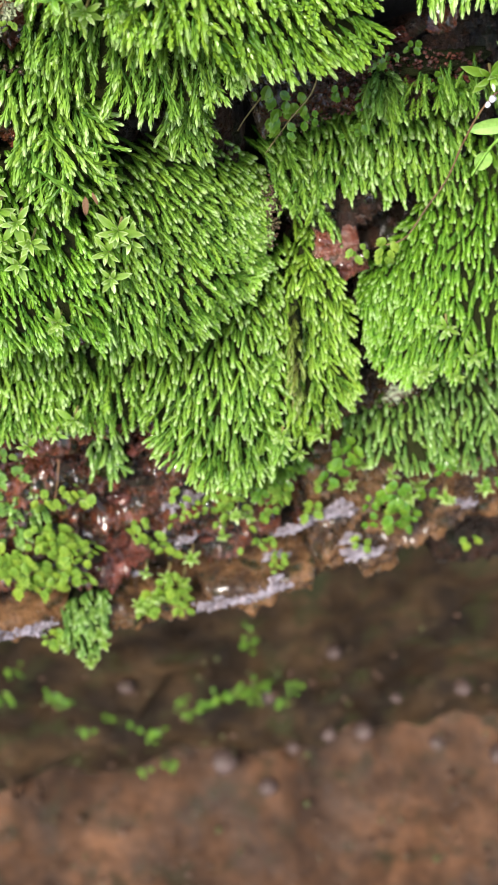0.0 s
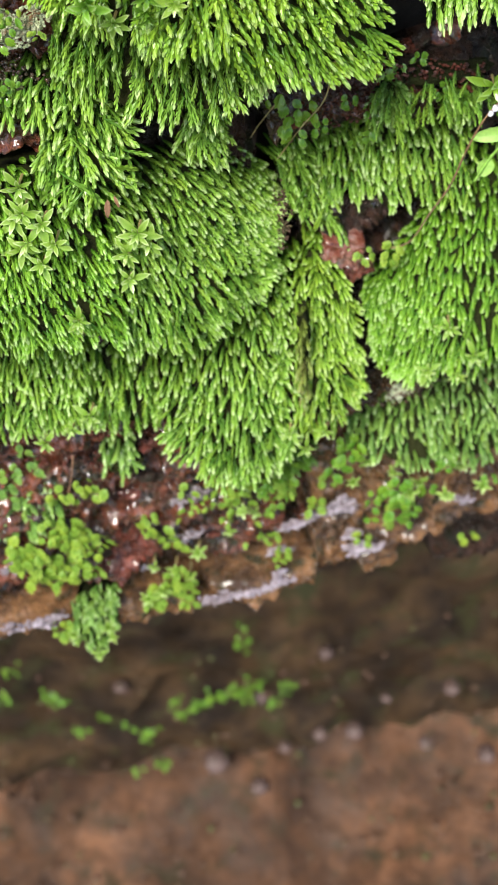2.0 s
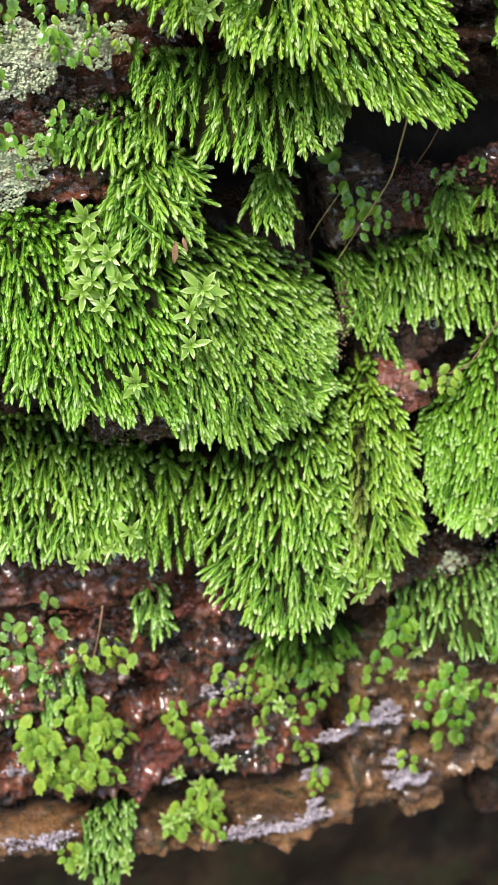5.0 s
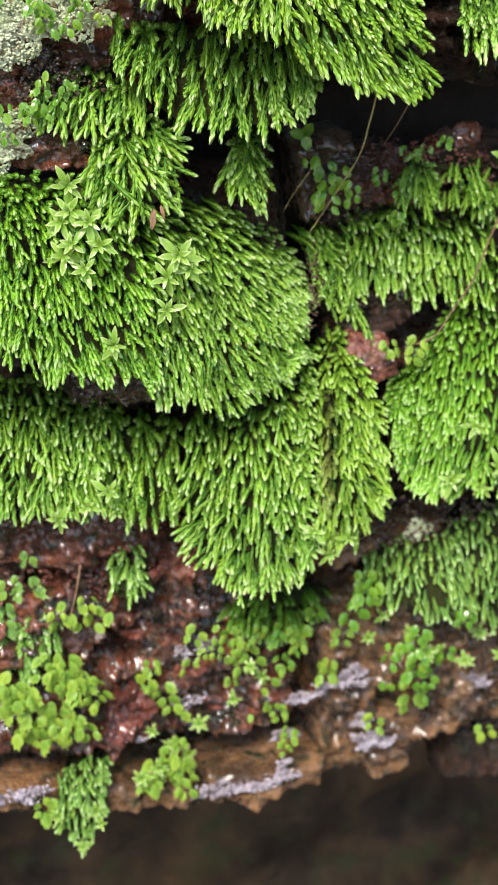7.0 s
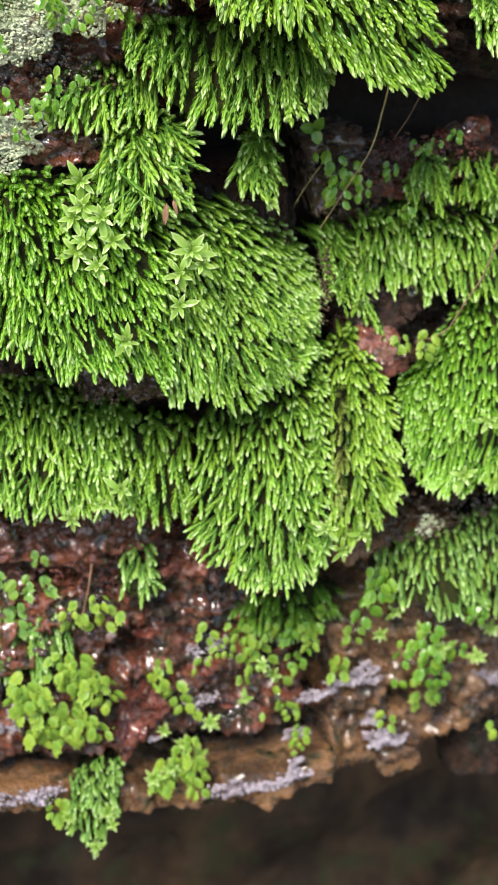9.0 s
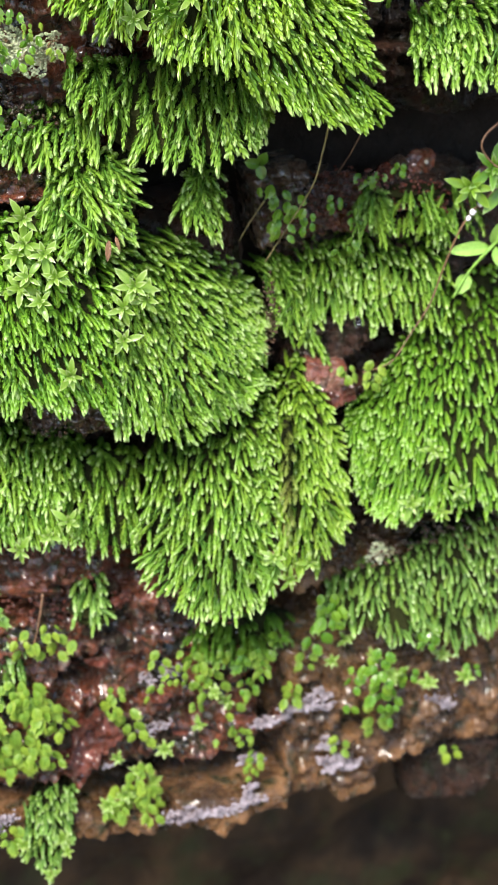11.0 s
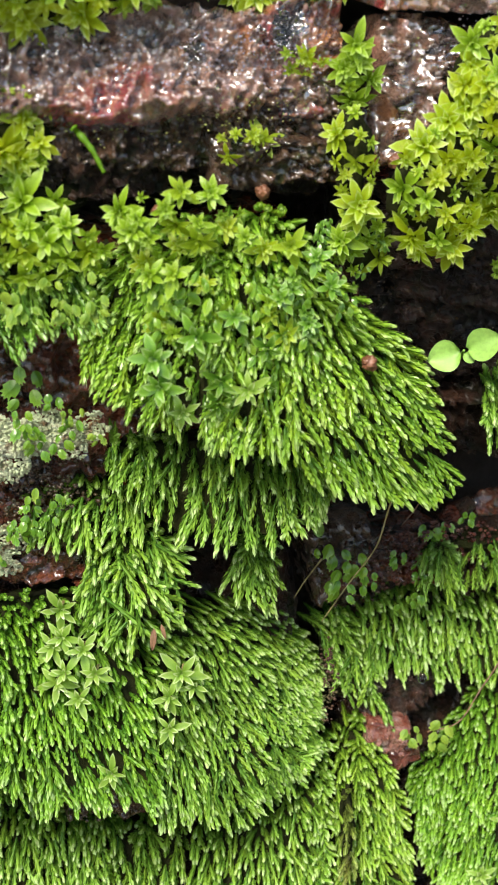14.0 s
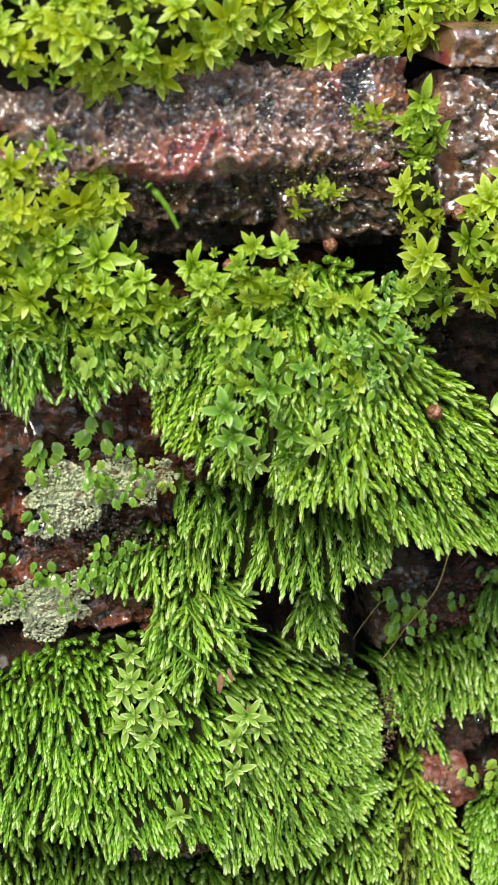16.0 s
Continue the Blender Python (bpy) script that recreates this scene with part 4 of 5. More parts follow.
def rosettes(label, cx, y, cz, rx, rz, count, radius, material, meshes=None, thick=2.5, up=0.05, rise=3.4, mat=True):
    """A patch of star-shaped moss plants, in millimetres."""
    seed = int(abs(cx * 37 + cz * 11)) % 997
    r = random.Random(seed)
    ob = thing("rosette_moss_patch", (cx * MM, y * MM, cz * MM), label, "moss", "star moss patches")
    kinds = with_material(meshes or STAR_MESHES, material)
    if material is ROSETTE:
        kinds = 3 * kinds + with_material(CUP_MESHES, ROSETTE_MID)
    if mat:
        low_mat(ob, rx, rz, thick, seed)
    put = []
    for _ in range(count * 30):
        if len(put) >= count:
            break
        a, k = r.uniform(0, 2 * math.pi), math.sqrt(r.random())
        x, z = rx * k * math.cos(a), rz * k * math.sin(a)
        if any((x - p) ** 2 + (z - q) ** 2 < (radius * 0.74) ** 2 for p, q in put):
            continue
        put.append((x, z))
        s = part("rosette", r.choice(kinds), material, ob)
        out = -thick * (1 - k ** 3) - rise * r.uniform(0.2, 1.0)
        way = (x / rx * 0.4 + r.uniform(-0.5, 0.5), -0.85, up + 0.35 * z / rz + r.uniform(-0.55, 0.4))
        size = radius * r.choice((0.45, 0.65, 0.85, 1.05, 1.3)) * r.uniform(0.9, 1.1) * MM
        s.matrix_basis = Matrix.Translation((x * MM, (out + 0.32 * x) * MM, z * MM)) @ aim(way, r.uniform(0, 6.3)) @ Matrix.Diagonal((size, size, size, 1))
    return ob


def star_plants(label, places, radius, material, meshes=None, up=0.35):
    """Single star plants standing in a cushion, at given places."""
    r = random.Random(len(places) * 7 + int(radius * 10))
    kinds = with_material(meshes or WIDE_MESHES, material)
    for x, y, z in places:
        ob = thing("star_moss_plant", (x * MM, y * MM, z * MM), label, "moss", "single star moss plants")
        size = radius * r.uniform(0.85, 1.2) * MM
        s = part("rosette", r.choice(kinds), material, ob)
        s.matrix_basis = aim((r.uniform(-0.25, 0.25), -1, up + r.uniform(-0.25, 0.25)), r.uniform(0, 6.3)) @ Matrix.Diagonal((size, size, size * 0.9, 1))
        stem = bmesh.new()
        bmesh.ops.create_cone(stem, cap_ends=True, segments=5, radius1=0.00022, radius2=0.00016, depth=0.004, matrix=Matrix.Translation((0, 0.0018, -0.0006)) @ Matrix.Rotation(radians(75), 4, "X"))
        part("stem", stem, STRAW, ob)


def leaflets(label, cx, y, cz, rx, rz, count, size, material, gap=0.75, lift=1.2, slope=0.32, meshes=None):
    """A loose patch of small toothed leaflets pressed to the wall, in millimetres."""
    seed = int(abs(cx * 53 + cz * 29)) % 997
    r = random.Random(seed)
    ob = thing("leafy_liverwort", (cx * MM, y * MM, cz * MM), label, "plant", "leafy patches on the lower brick")
    kinds = with_material(meshes or LEAFLET_MESHES, material)
    made = 0
    while made < count:
        # one hanging spray: leaflets in turn to either side of a short run
        a, k = r.uniform(0, 2 * math.pi), math.sqrt(r.random())
        x, z = rx * k * math.cos(a), rz * k * math.sin(a)
        run, drift = min(r.choice((1, 3, 4, 5, 6, 8)), count - made), r.gauss(0, 0.2)
        big = size * r.uniform(0.75, 1.2)
        for i in range(run):
            side_step = (0.32 if i % 2 else -0.32) * big * (run > 1)
            px, pz = x + side_step + drift * i * big * gap, z - i * big * gap * 0.5
            s = part("leaflet", r.choice(kinds), material, ob)
            way = Vector(((0.5 if i % 2 else -0.5) * (run > 1) + r.gauss(0, 0.3), -0.3 + r.gauss(0, 0.22), -1.0)).normalized()
            out = Vector((r.gauss(0, 0.35), -1, 0.35 + r.gauss(0, 0.3)))
            side = out.cross(way).normalized()
            face = way.cross(side).normalized()
            m = Matrix((side, -face, way)).transposed().to_4x4()
            if m.determinant() < 0:
                m = Matrix((-side, -face, way)).transposed().to_4x4()
            k2 = big * r.uniform(0.75, 1.2) * MM
            s.matrix_basis = Matrix.Translation((px * MM, (slope * px - lift * r.uniform(0.3, 1.4)) * MM, pz * MM)) @ m @ Matrix.Diagonal((k2, k2, k2, 1))
        made += run
    return ob


rosettes("bright yellow-green star moss along the top of the brick", -34, -6, 130.5, 17, 8, 155, 3.03, ROSETTE, None, 6, 0.45)
rosettes("yellow-green star moss beside the pink brick", -44.5, -10, 110, 10.5, 7, 48, 2.93, ROSETTE, None, 4)
rosettes("greener star moss below the yellow patch", -44, -10.5, 100.5, 11, 6.5, 20, 3.66, ROSETTE_MID, None, 4)
rosettes("narrow trail of fresh green star moss in the joint", 1.6, 2, 114.5, 1.7, 5.5, 11, 2.5, ROSETTE_MID, None, 1.5)
rosettes("trail of yellow-green star moss down the joint", 1.0, -2, 104.5, 2.4, 6.5, 16, 2.73, ROSETTE, None, 2)
rosettes("yellow-green star moss hanging below the broken brick", 11.5, -2.5, 101.5, 5.6, 8.5, 34, 2.83, ROSETTE, None, 3)
rosettes("small star moss cluster hanging over dark rock", 2.4, -0.5, 93.5, 3.4, 3.6, 11, 2.6, ROSETTE_MID, None, 1.5)
rosettes("bright star moss on the upper brick corner", 18, 1, 109.5, 4.6, 12, 48, 2.88, ROSETTE, None, 3)
rosettes("fresh green star moss crowning a wet cushion", -19.5, -11, 100, 8, 4.5, 18, 2.2, ROSETTE_MID, None, 3, mat=False)
rosettes("tiny star moss plants at the brick's lower edge", -12.3, -1.5, 107.0, 2.9, 1.8, 6, 2.30, ROSETTE, None, 1, mat=False)
rosettes("tiny star moss plants on the brick face", -4.9, 0.5, 116.6, 2.5, 2, 5, 2.29, ROSETTE, None, 1, mat=False)
rosettes("yellow-green star moss on the upper ledge", 8, 15, 131, 18, 6, 62, 2.93, ROSETTE, None, 5, 0.4)
rosettes("fresh green star moss among arching shoots", -36, -12.0, 97, 10, 4.0, 22, 2.5, ROSETTE_MID, CUP_MESHES, 2, mat=False)
rosettes("small fresh star moss scattered through wet shoots", -14, -14.5, 92, 12, 7, 12, 2.0, ROSETTE_MID, CUP_MESHES, 1.5, 0.1, 1.8, False)
rosettes("dark green star-leaved plants among wet shoots", -17, -18, 84.5, 11, 6, 9, 2.5, STAR_GREEN, WIDE_MESHES, 0.8, -0.1, 1.5, False)
rosettes("glossy dark green leafy plants on the wet crown", -3, -12, 91, 7, 6, 10, 1.9, STAR_GREEN, CUP_MESHES, 1.5, 0.1, 1.6, False)
rosettes("small fresh star moss on the shaded rock", 22, 7.5, 88.5, 2, 1.6, 5, 2.2, ROSETTE_MID, None, 0.8, mat=False)
rosettes("blurred yellow-green star moss behind the brick", -8, 8, 127, 14, 4.5, 50, 2.93, ROSETTE, None, 4, 0.4)
star_plants("pale green star-leaved moss plant in the cushion", [(-36.6, -17, 50.2), (-36.2, -18.8, 47), (-33.6, -19.6, 45.6), (-36, -20.2, 42.6), (-32.2, -20.2, 42.4), (-34.4, -20.6, 38.8), (-21.4, -14.2, 38.6), (-19.8, -13.8, 36.4), (-23, -15.2, 35.6), (-30.8, -20.8, 27.5), (-23.3, -15.4, 30.5), (-37.6, -17.6, 45), (-37.4, -19, 40.4)], 3.1, ROSETTE_PALE, SLIM_MESHES)
star_plants("yellow star-leaved moss plant on the wet crown", [(-14.5, -12.5, 99), (-20, -13.5, 97), (-17, -15, 93), (-22.5, -16, 88.5), (-24, -13.5, 95), (-10, -13, 96.5)], 2.2, ROSETTE, STAR_MESHES)
star_plants("small pale star-leaved plant on the wet brick", [(-44, -14, -46), (-41, -13, -40), (-24.5, -8.5, -55), (-22, -7.5, -58), (-26.5, -9.5, -60), (-20, -6.5, -52), (-9, -2, -45), (-14, -3.5, -49), (17, 2.5, -39), (22, 4, -44), (30, 6.5, -42), (26, 5, -38), (-38, -15.5, -64), (12, 2, -35)], 1.9, ROSETTE_PALE, CUP_MESHES)
star_plants("pale star-leaved plant at the ledge tuft", [(-40, -18.5, -69.5), (-37, -16.5, -66), (-44.5, -17.5, -63.5), (-30, -11.5, -60), (-27, -11, -58), (-28, -11, -50), (-11, -5, -41), (9.5, -0.5, -38), (20, -1, -41), (27, 1, -44), (34, 4, -45)], 2.0, ROSETTE_PALE, CUP_MESHES)
star_plants("pale green star-leaved moss plant at the cushion's foot", [(-33, -16.5, 0.5), (-40.5, -19, -3), (-36, -17.5, -1.5), (25.3, -1.0, 3.9), (22, -1.5, -6), (27, -1, -7.5), (30, 0, -4), (1.5, -12, -13.5), (5, -9.5, -12), (-1, -12.5, -9), (-12, -19, 81), (-20, -18.5, 78)], 2.6, ROSETTE_PALE, SLIM_MESHES)
star_plants("dark long-leaved star moss plant in the hollow", [(30.5, 9.5, 45), (33.5, 9.5, 48), (36, 10, 45)], 4.4, STAR_GREEN, SLIM_MESHES)

leaflets("dense lime-green toothed leaflets hanging on red brick", -44.5, -12, -40, 7.5, 9.0, 180, 2.6, LEAFLET, 0.6, 3.0)
leaflets("few lime-green leaflets beside a dark pit", -28.5, -7.5, -39.5, 3, 4, 18, 2.6, LEAFLET)
leaflets("scattered small leaflets below the large cushion", -15.7, -3, -40, 11, 9, 44, 2.0, LEAFLET, 0.75, 1.8)
leaflets("pale leafy tuft at the ledge edge", -26.5, -9, -55.5, 4.5, 7.5, 60, 2.2, LEAFLET, 0.6, 1.8)
leaflets("sparse small leaflets on the wet ledge", -8, -2.5, -52, 8, 9, 20, 1.8, LEAFLET)
leaflets("leafy green fringe along the ledge", 20.4, 2, -43, 15, 5, 26, 2.3, STAR_GREEN, 0.7, 1.8)
leaflets("green leaflets at the brick corner", -50.1, -11, -20.2, 5.5, 8.2, 46, 2.3, MOSS_PALE)
leaflets("pale rounded leaflets beside a thin stem", 13.5, 6, 17, 3.0, 5.0, 12, 2.0, LEAFLET)
leaflets("dim green leaflets in the hollow", 1, 7.0, 45, 4, 3.5, 10, 1.9, STAR_GREEN)
leaflets("dim leaflets on the shaded red brick", 17, 12.5, 41, 12, 4.5, 30, 1.7, STAR_GREEN, 0.7)
leaflets("dim leaf pairs along a creeping stem in the hollow", 18, 14.5, 46.5, 5, 1.2, 12, 1.9, STAR_GREEN, 0.6, 0.8)
leaflets("toothed green leaflets hanging between arching shoots", -36, -14.5, 92, 9, 4, 40, 1.6, LEAFLET, 0.8, 2.0, 0.32)
leaflets("soft green leaflets creeping over the lichen", -32.5, -12.0, 75, 4.5, 2.4, 14, 1.1, LEAFLET, 0.6, 1.6)
leaflets("tiny sprouts scattered over the wet brick face", -10, -3.5, -33, 11, 4.5, 36, 1.7, LEAFLET, 0.8, 2.0)
leaflets("small dark leaflets under the hanging moss", -38, -11, -23, 8, 5, 16, 2.4, LEAFLET, 0.9, 1.8)
leaflets("tiny leaflets over the tan ledge", 20, 4.5, -53, 12, 4, 9, 2.3, LEAFLET, 0.9, 1.6)
leaflets("green film of tiny leaflets below the overhang", -43, -10.5, 62.5, 9, 3, 36, 1.3, STAR_GREEN, 0.7, 1.4)
leaflets("toothed leaflets among pale moss rods on the ledge", 22, 0.5, -35, 14, 5, 30, 2.2, STAR_GREEN, 0.75, 1.8)
leaflets("dim leaflets hanging below the large cushion", -2, -1.0, -34, 6, 4, 22, 2.2, STAR_GREEN, 0.8, 1.8)
leaflets("green leaflets spreading round the lichen", -38, -12.5, 76.5, 9, 2.2, 26, 1.5, STAR_GREEN, 0.7, 1.4)
leaflets("small green leaflets beside the lichen", -51, -16, 66, 5, 9, 36, 1.7, STAR_GREEN, 0.75, 1.8)
leaflets("pale leaflets edging the lower lichen", -45, -14, 60, 6, 3, 16, 1.4, STAR_GREEN, 0.7, 1.4)
leaflets("broad lobed leaflets at the end of the ledge tuft", 9, 0.5, -23.5, 3, 2.5, 14, 2.5, STAR_GREEN, 0.8, 2.0)
leaflets("dark fine-leaved moss film in the gap under the brick", 0, -2.5, 95, 6, 4, 90, 1.0, MOSS_DARK, 0.8, 1.6, 0.4, LEAF_MESHES)
leaflets("small green leaflets round the sprig in the hollow", 2, 6.5, 44, 3.5, 2.5, 12, 2.1, STAR_GREEN, 0.8, 1.2)
leaflets("single green leaflet under the lichen", -38.5, -10, 64.8, 1, 1, 1, 2.6, LEAFLET)
leaflets("lime leaflets at the broken corner", 33, 6, -59, 3, 3, 5, 2.4, LEAFLET)
leaflets("small leaflets creeping over the lower brick", 4, 1, -41, 7, 6, 12, 2.3, LEAFLET)
leaflets("lime leaflets along the brick's foot", -46, -16.5, -61, 3, 3, 9, 2.6, LEAFLET)
leaflets("glossy fresh leaves crowding the wet crown", -16, -14.5, 91.5, 12, 6.5, 60, 1.5, MOSS_WET, 0.8, 2.2, 0.25)
leaflets("narrow pointed leaves between the wet shoots", -13, -14.5, 88, 13, 8, 40, 1.6, MOSS_WET, 1.0, 2.0, 0.3, LEAF_MESHES)
leaflets("dark glossy leaves in the gaps of the wet crown", -6, -12.2, 89, 7, 6, 40, 1.6, STAR_GREEN, 0.8, 1.6, 0.4, LEAF_MESHES)
leaflets("green leaflets above the lichen", -42, -11, 81, 9, 3.5, 18, 2.4, MOSS_DARK)


# ---- lichen and mineral crust ----
def granules(g, n, rx, rz, low, high, flat, slope=0.32, clumps=0):
    """Many small uneven lumps in one mesh, in millimetres."""
    phi = (1 + 5 ** 0.5) / 2
    ico = unit(np.array([(-1, phi, 0), (1, phi, 0), (-1, -phi, 0), (1, -phi, 0), (0, -1, phi), (0, 1, phi), (0, -1, -phi), (0, 1, -phi), (phi, 0, -1), (phi, 0, 1), (-phi, 0, -1), (-phi, 0, 1)]))
    tri = np.array([(0, 11, 5), (0, 5, 1), (0, 1, 7), (0, 7, 10), (0, 10, 11), (1, 5, 9), (5, 11, 4), (11, 10, 2), (10, 7, 6), (7, 1, 8), (3, 9, 4), (3, 4, 2), (3, 2, 6), (3, 6, 8), (3, 8, 9), (4, 9, 5), (2, 4, 11), (6, 2, 10), (8, 6, 7), (9, 8, 1)])
    a, k = g.uniform(0, 2 * math.pi, n), np.sqrt(g.random(n))
    k = k * (1 + 0.22 * np.sin(3 * a + rx) + 0.16 * np.sin(5 * a + rz) + 0.12 * np.sin(8 * a))
    at = np.stack([rx * k * np.cos(a), np.zeros(n), rz * k * np.sin(a)], -1)
    if clumps:
        home = at[g.integers(0, clumps, n)]
        at = home + g.normal(size=(n, 3)) * np.array([0.16 * rx, 0, 0.22 * rz])
    at[:, 1] = slope * at[:, 0] + g.normal(scale=0.3, size=n) + 0.35 * np.sin(1.3 * at[:, 0] + rx) * np.sin(1.7 * at[:, 2] + rz)
    size = g.uniform(low, high, n)[:, None, None] * np.array([1, flat, 0.85])
    v = ico[None] * size * g.uniform(0.8, 1.2, (n, 12, 1)) + at[:, None]
    f = tri[None] + (np.arange(n) * 12)[:, None, None]
    return v.reshape(-1, 3) * MM, f.reshape(-1, 3)


def lumpy(name, label, category, cx, y, cz, rx, rz, n, low, high, material, flat=0.6, group="", mat=True, kind="", clumps=0):
    g = np.random.default_rng(int(abs(cx * 19 + cz * 7)))
    ob = thing(name, (cx * MM, y * MM, cz * MM), label, category, group, kind)
    if mat:
        low_mat(ob, rx * 0.62, rz * 0.62, 0.3, int(abs(cx)), material)
    v, f = granules(g, n, rx, rz, low, high, flat, 0.32, clumps)
    part("grain", raw_mesh("grain", v, f, smooth=True), material, ob, "", "stuff")
    return ob


for cx, y, cz, rx, rz, n in ((-42, -12.2, 71.5, 6.6, 4.0, 3200), (-35.5, -10.6, 71.5, 5.6, 2.4, 1500), (-45, -12.8, 67.8, 3.2, 2.8, 900)):
    lumpy("lichen_patch", "pale grey-green crusty lichen on red brick", "lichen", cx, y, cz, rx, rz, n, 0.07, 0.3, LICHEN, 0.7, "lichen")
lumpy("lichen_patch", "pale green lichen below a brick chip", "lichen", -47.5, -12.5, 55, 6, 4.2, 2400, 0.08, 0.34, LICHEN, 0.5, "lichen")
lumpy("lichen_patch", "small pale lichen spot on the ledge", "lichen", 17.6, 5.2, -19.3, 2.4, 2, 150, 0.12, 0.4, LICHEN, 0.6, "lichen")
for cx, y, cz, rx, rz, n, big in ((-13, -6.0, -66.6, 8.5, 1.5, 320, 0.8), (-5.5, -3.4, -65.6, 2.6, 1.6, 120, 0.8), (11, 2.2, -62.6, 3.6, 1.7, 180, 0.9), (10, 2.6, -58, 2.2, 1.0, 80, 0.7), (0, -0.4, -50.2, 4.4, 1.4, 170, 0.75), (7, 1.4, -48, 3.8, 1.7, 170, 0.75), (-5, -1.2, -59, 2.4, 1.0, 70, 0.7), (-21, -4.6, -37, 3.2, 2.0, 110, 0.55), (-22, -5.4, -48, 2.4, 1.2, 60, 0.6), (-33, -9.5, -52.5, 3, 1.4, 80, 0.6), (-52, -13.5, -45, 3, 2, 90, 0.6), (-50, -18.4, -57.5, 5, 1.5, 170, 0.8), (30, 6, -52, 3, 1.6, 70, 0.6)):
    lumpy("mineral_crust", "wet whitish mineral grains crusting the brick edge", "mineral crust", cx, y - 0.2, cz, rx, 1.3 * rz, int(2.0 * n), 0.1, 0.62 * big, CRUST, 0.6, "mineral crusts", False, "", 7)
for cx, y, cz, rx, rz, n in ((-14, -4.4, 110.5, 15, 3.2, 130), (-2, -1.6, 112, 6, 4, 60), (-28, -8.4, 112, 8, 4, 60), (12, 6.6, 114, 7, 5, 60)):
    lumpy("algae_specks", "scattered yellow-green algae specks on wet brick", "algae", cx, y, cz, rx, rz, n, 0.05, 0.17, ALGAE, 0.5, "algae specks", False)
lumpy("seam_grit", "dark wet grit and dead fibres in a moss seam", "grit", -1.2, 0.5, 27, 1.1, 7.5, 150, 0.08, 0.3, DEBRIS, 0.7, "", False)
for cx, y, cz, rx, rz, n, big, stone, label in (
    (-18, -3.0, 109, 18, 3.6, 420, 0.22, BRICK_CLAY, "crumbling brown clay grains under the brick"),
    (-32, -7.4, 106.5, 8, 3.0, 160, 0.24, BRICK_CLAY, "crumbling brown clay grains in the joint"),
    (14, 11.4, 86, 13, 7, 500, 0.3, BRICK_CLAY, "wet brown grit on the shaded rock"),
    (15, 12.6, 42, 15, 4.5, 600, 0.45, BRICK_RED, "wet reddish grit in the hollow"),
    (3, 11.5, 39, 5, 6, 260, 0.4, BRICK_CLAY, "dark wet grit in the hollow's corner"),
    (-24, -4.4, -38, 26, 17, 900, 0.36, BRICK_CLAY, "crumbs of wet clay on the lower brick"),
    (-30, -5.8, -19, 20, 4, 360, 0.5, BRICK_RED, "reddish crumbs along the brick's upper edge"),
    (20, 5.6, -17, 14, 4, 320, 0.5, BRICK_CLAY, "wet crumbs on the ledge below the cushion"),
    (-30, -10.5, 15.5, 8, 2.5, 200, 0.45, BRICK_CLAY, "brown crumbs in the gap between cushions"),
    (-42, -10.6, 63, 10, 4, 300, 0.45, BRICK_CLAY, "wet crumbs between lichen patches"),
):
    lumpy("grit_patch", label, "grit", cx, y, cz, rx, rz, n, 0.1, big, stone, 0.7, "", False, "stuff")
# Small pale beads added to the pinkish brick to stand for its wet glints.
for cx, y, cz, rx, rz, n in ((-20, -7.0, 118, 15, 3.6, 150), (-10, -4.0, 116.5, 9, 3.0, 100), (-38, -12.6, 116, 9, 3.0, 70), (14, 5.5, 118, 8, 4, 60)):
    lumpy("glint_grains", "sparse glossy pale grains standing for glints on the pinkish brick", "mineral crust", cx, y, cz, rx, rz, n, 0.05, 0.2, CRUST, 0.4, "mineral crusts", False)


# ---- stems, seedlings and litter ----
def tube(name, points, radius, material, parent=None, label="", taper=0.5):
    """A thin bent stem through points in millimetres."""
    n, sides = 8 * (len(points) - 1), 6
    P = [Vector(p) * MM for p in points]

    def at(t):
        i = min(int(t), len(P) - 2)
        f = t - i
        a, b = P[max(i - 1, 0)], P[i]
        c, d = P[i + 1], P[min(i + 2, len(P) - 1)]
        return 0.5 * (2 * b + (c - a) * f + (2 * a - 5 * b + 4 * c - d) * f * f + (3 * b - a - 3 * c + d) * f ** 3)

    verts, faces = [], []
    for i in range(n + 1):
        t = (len(P) - 1) * i / n * 0.9999
        p, q = at(t), at(min(t + 0.02, len(P) - 1.0001))
        w = (q - p).normalized() if (q - p).length > 0 else Vector((0, 0, -1))
        x = w.orthogonal().normalized()
        y = w.cross(x)
        rad = radius * MM * (1 - (1 - taper) * i / n) * (1 + 0.15 * math.sin(i * 1.7))
        verts += [p + rad * (math.cos(a) * x + math.sin(a) * y) for a in (2 * math.pi * j / sides for j in range(sides))]
    for i in range(n):
        faces += [(i * sides + j, i * sides + (j + 1) % sides, (i + 1) * sides + (j + 1) % sides, (i + 1) * sides + j) for j in range(sides)]
    faces += [tuple(range(sides))[::-1], tuple(n * sides + j for j in range(sides))]
    me = bpy.data.meshes.new(name)
    me.from_pydata(verts, [], faces)
    me.polygons.foreach_set("use_smooth", [True] * len(faces))
    return part(name, me, material, parent, label)


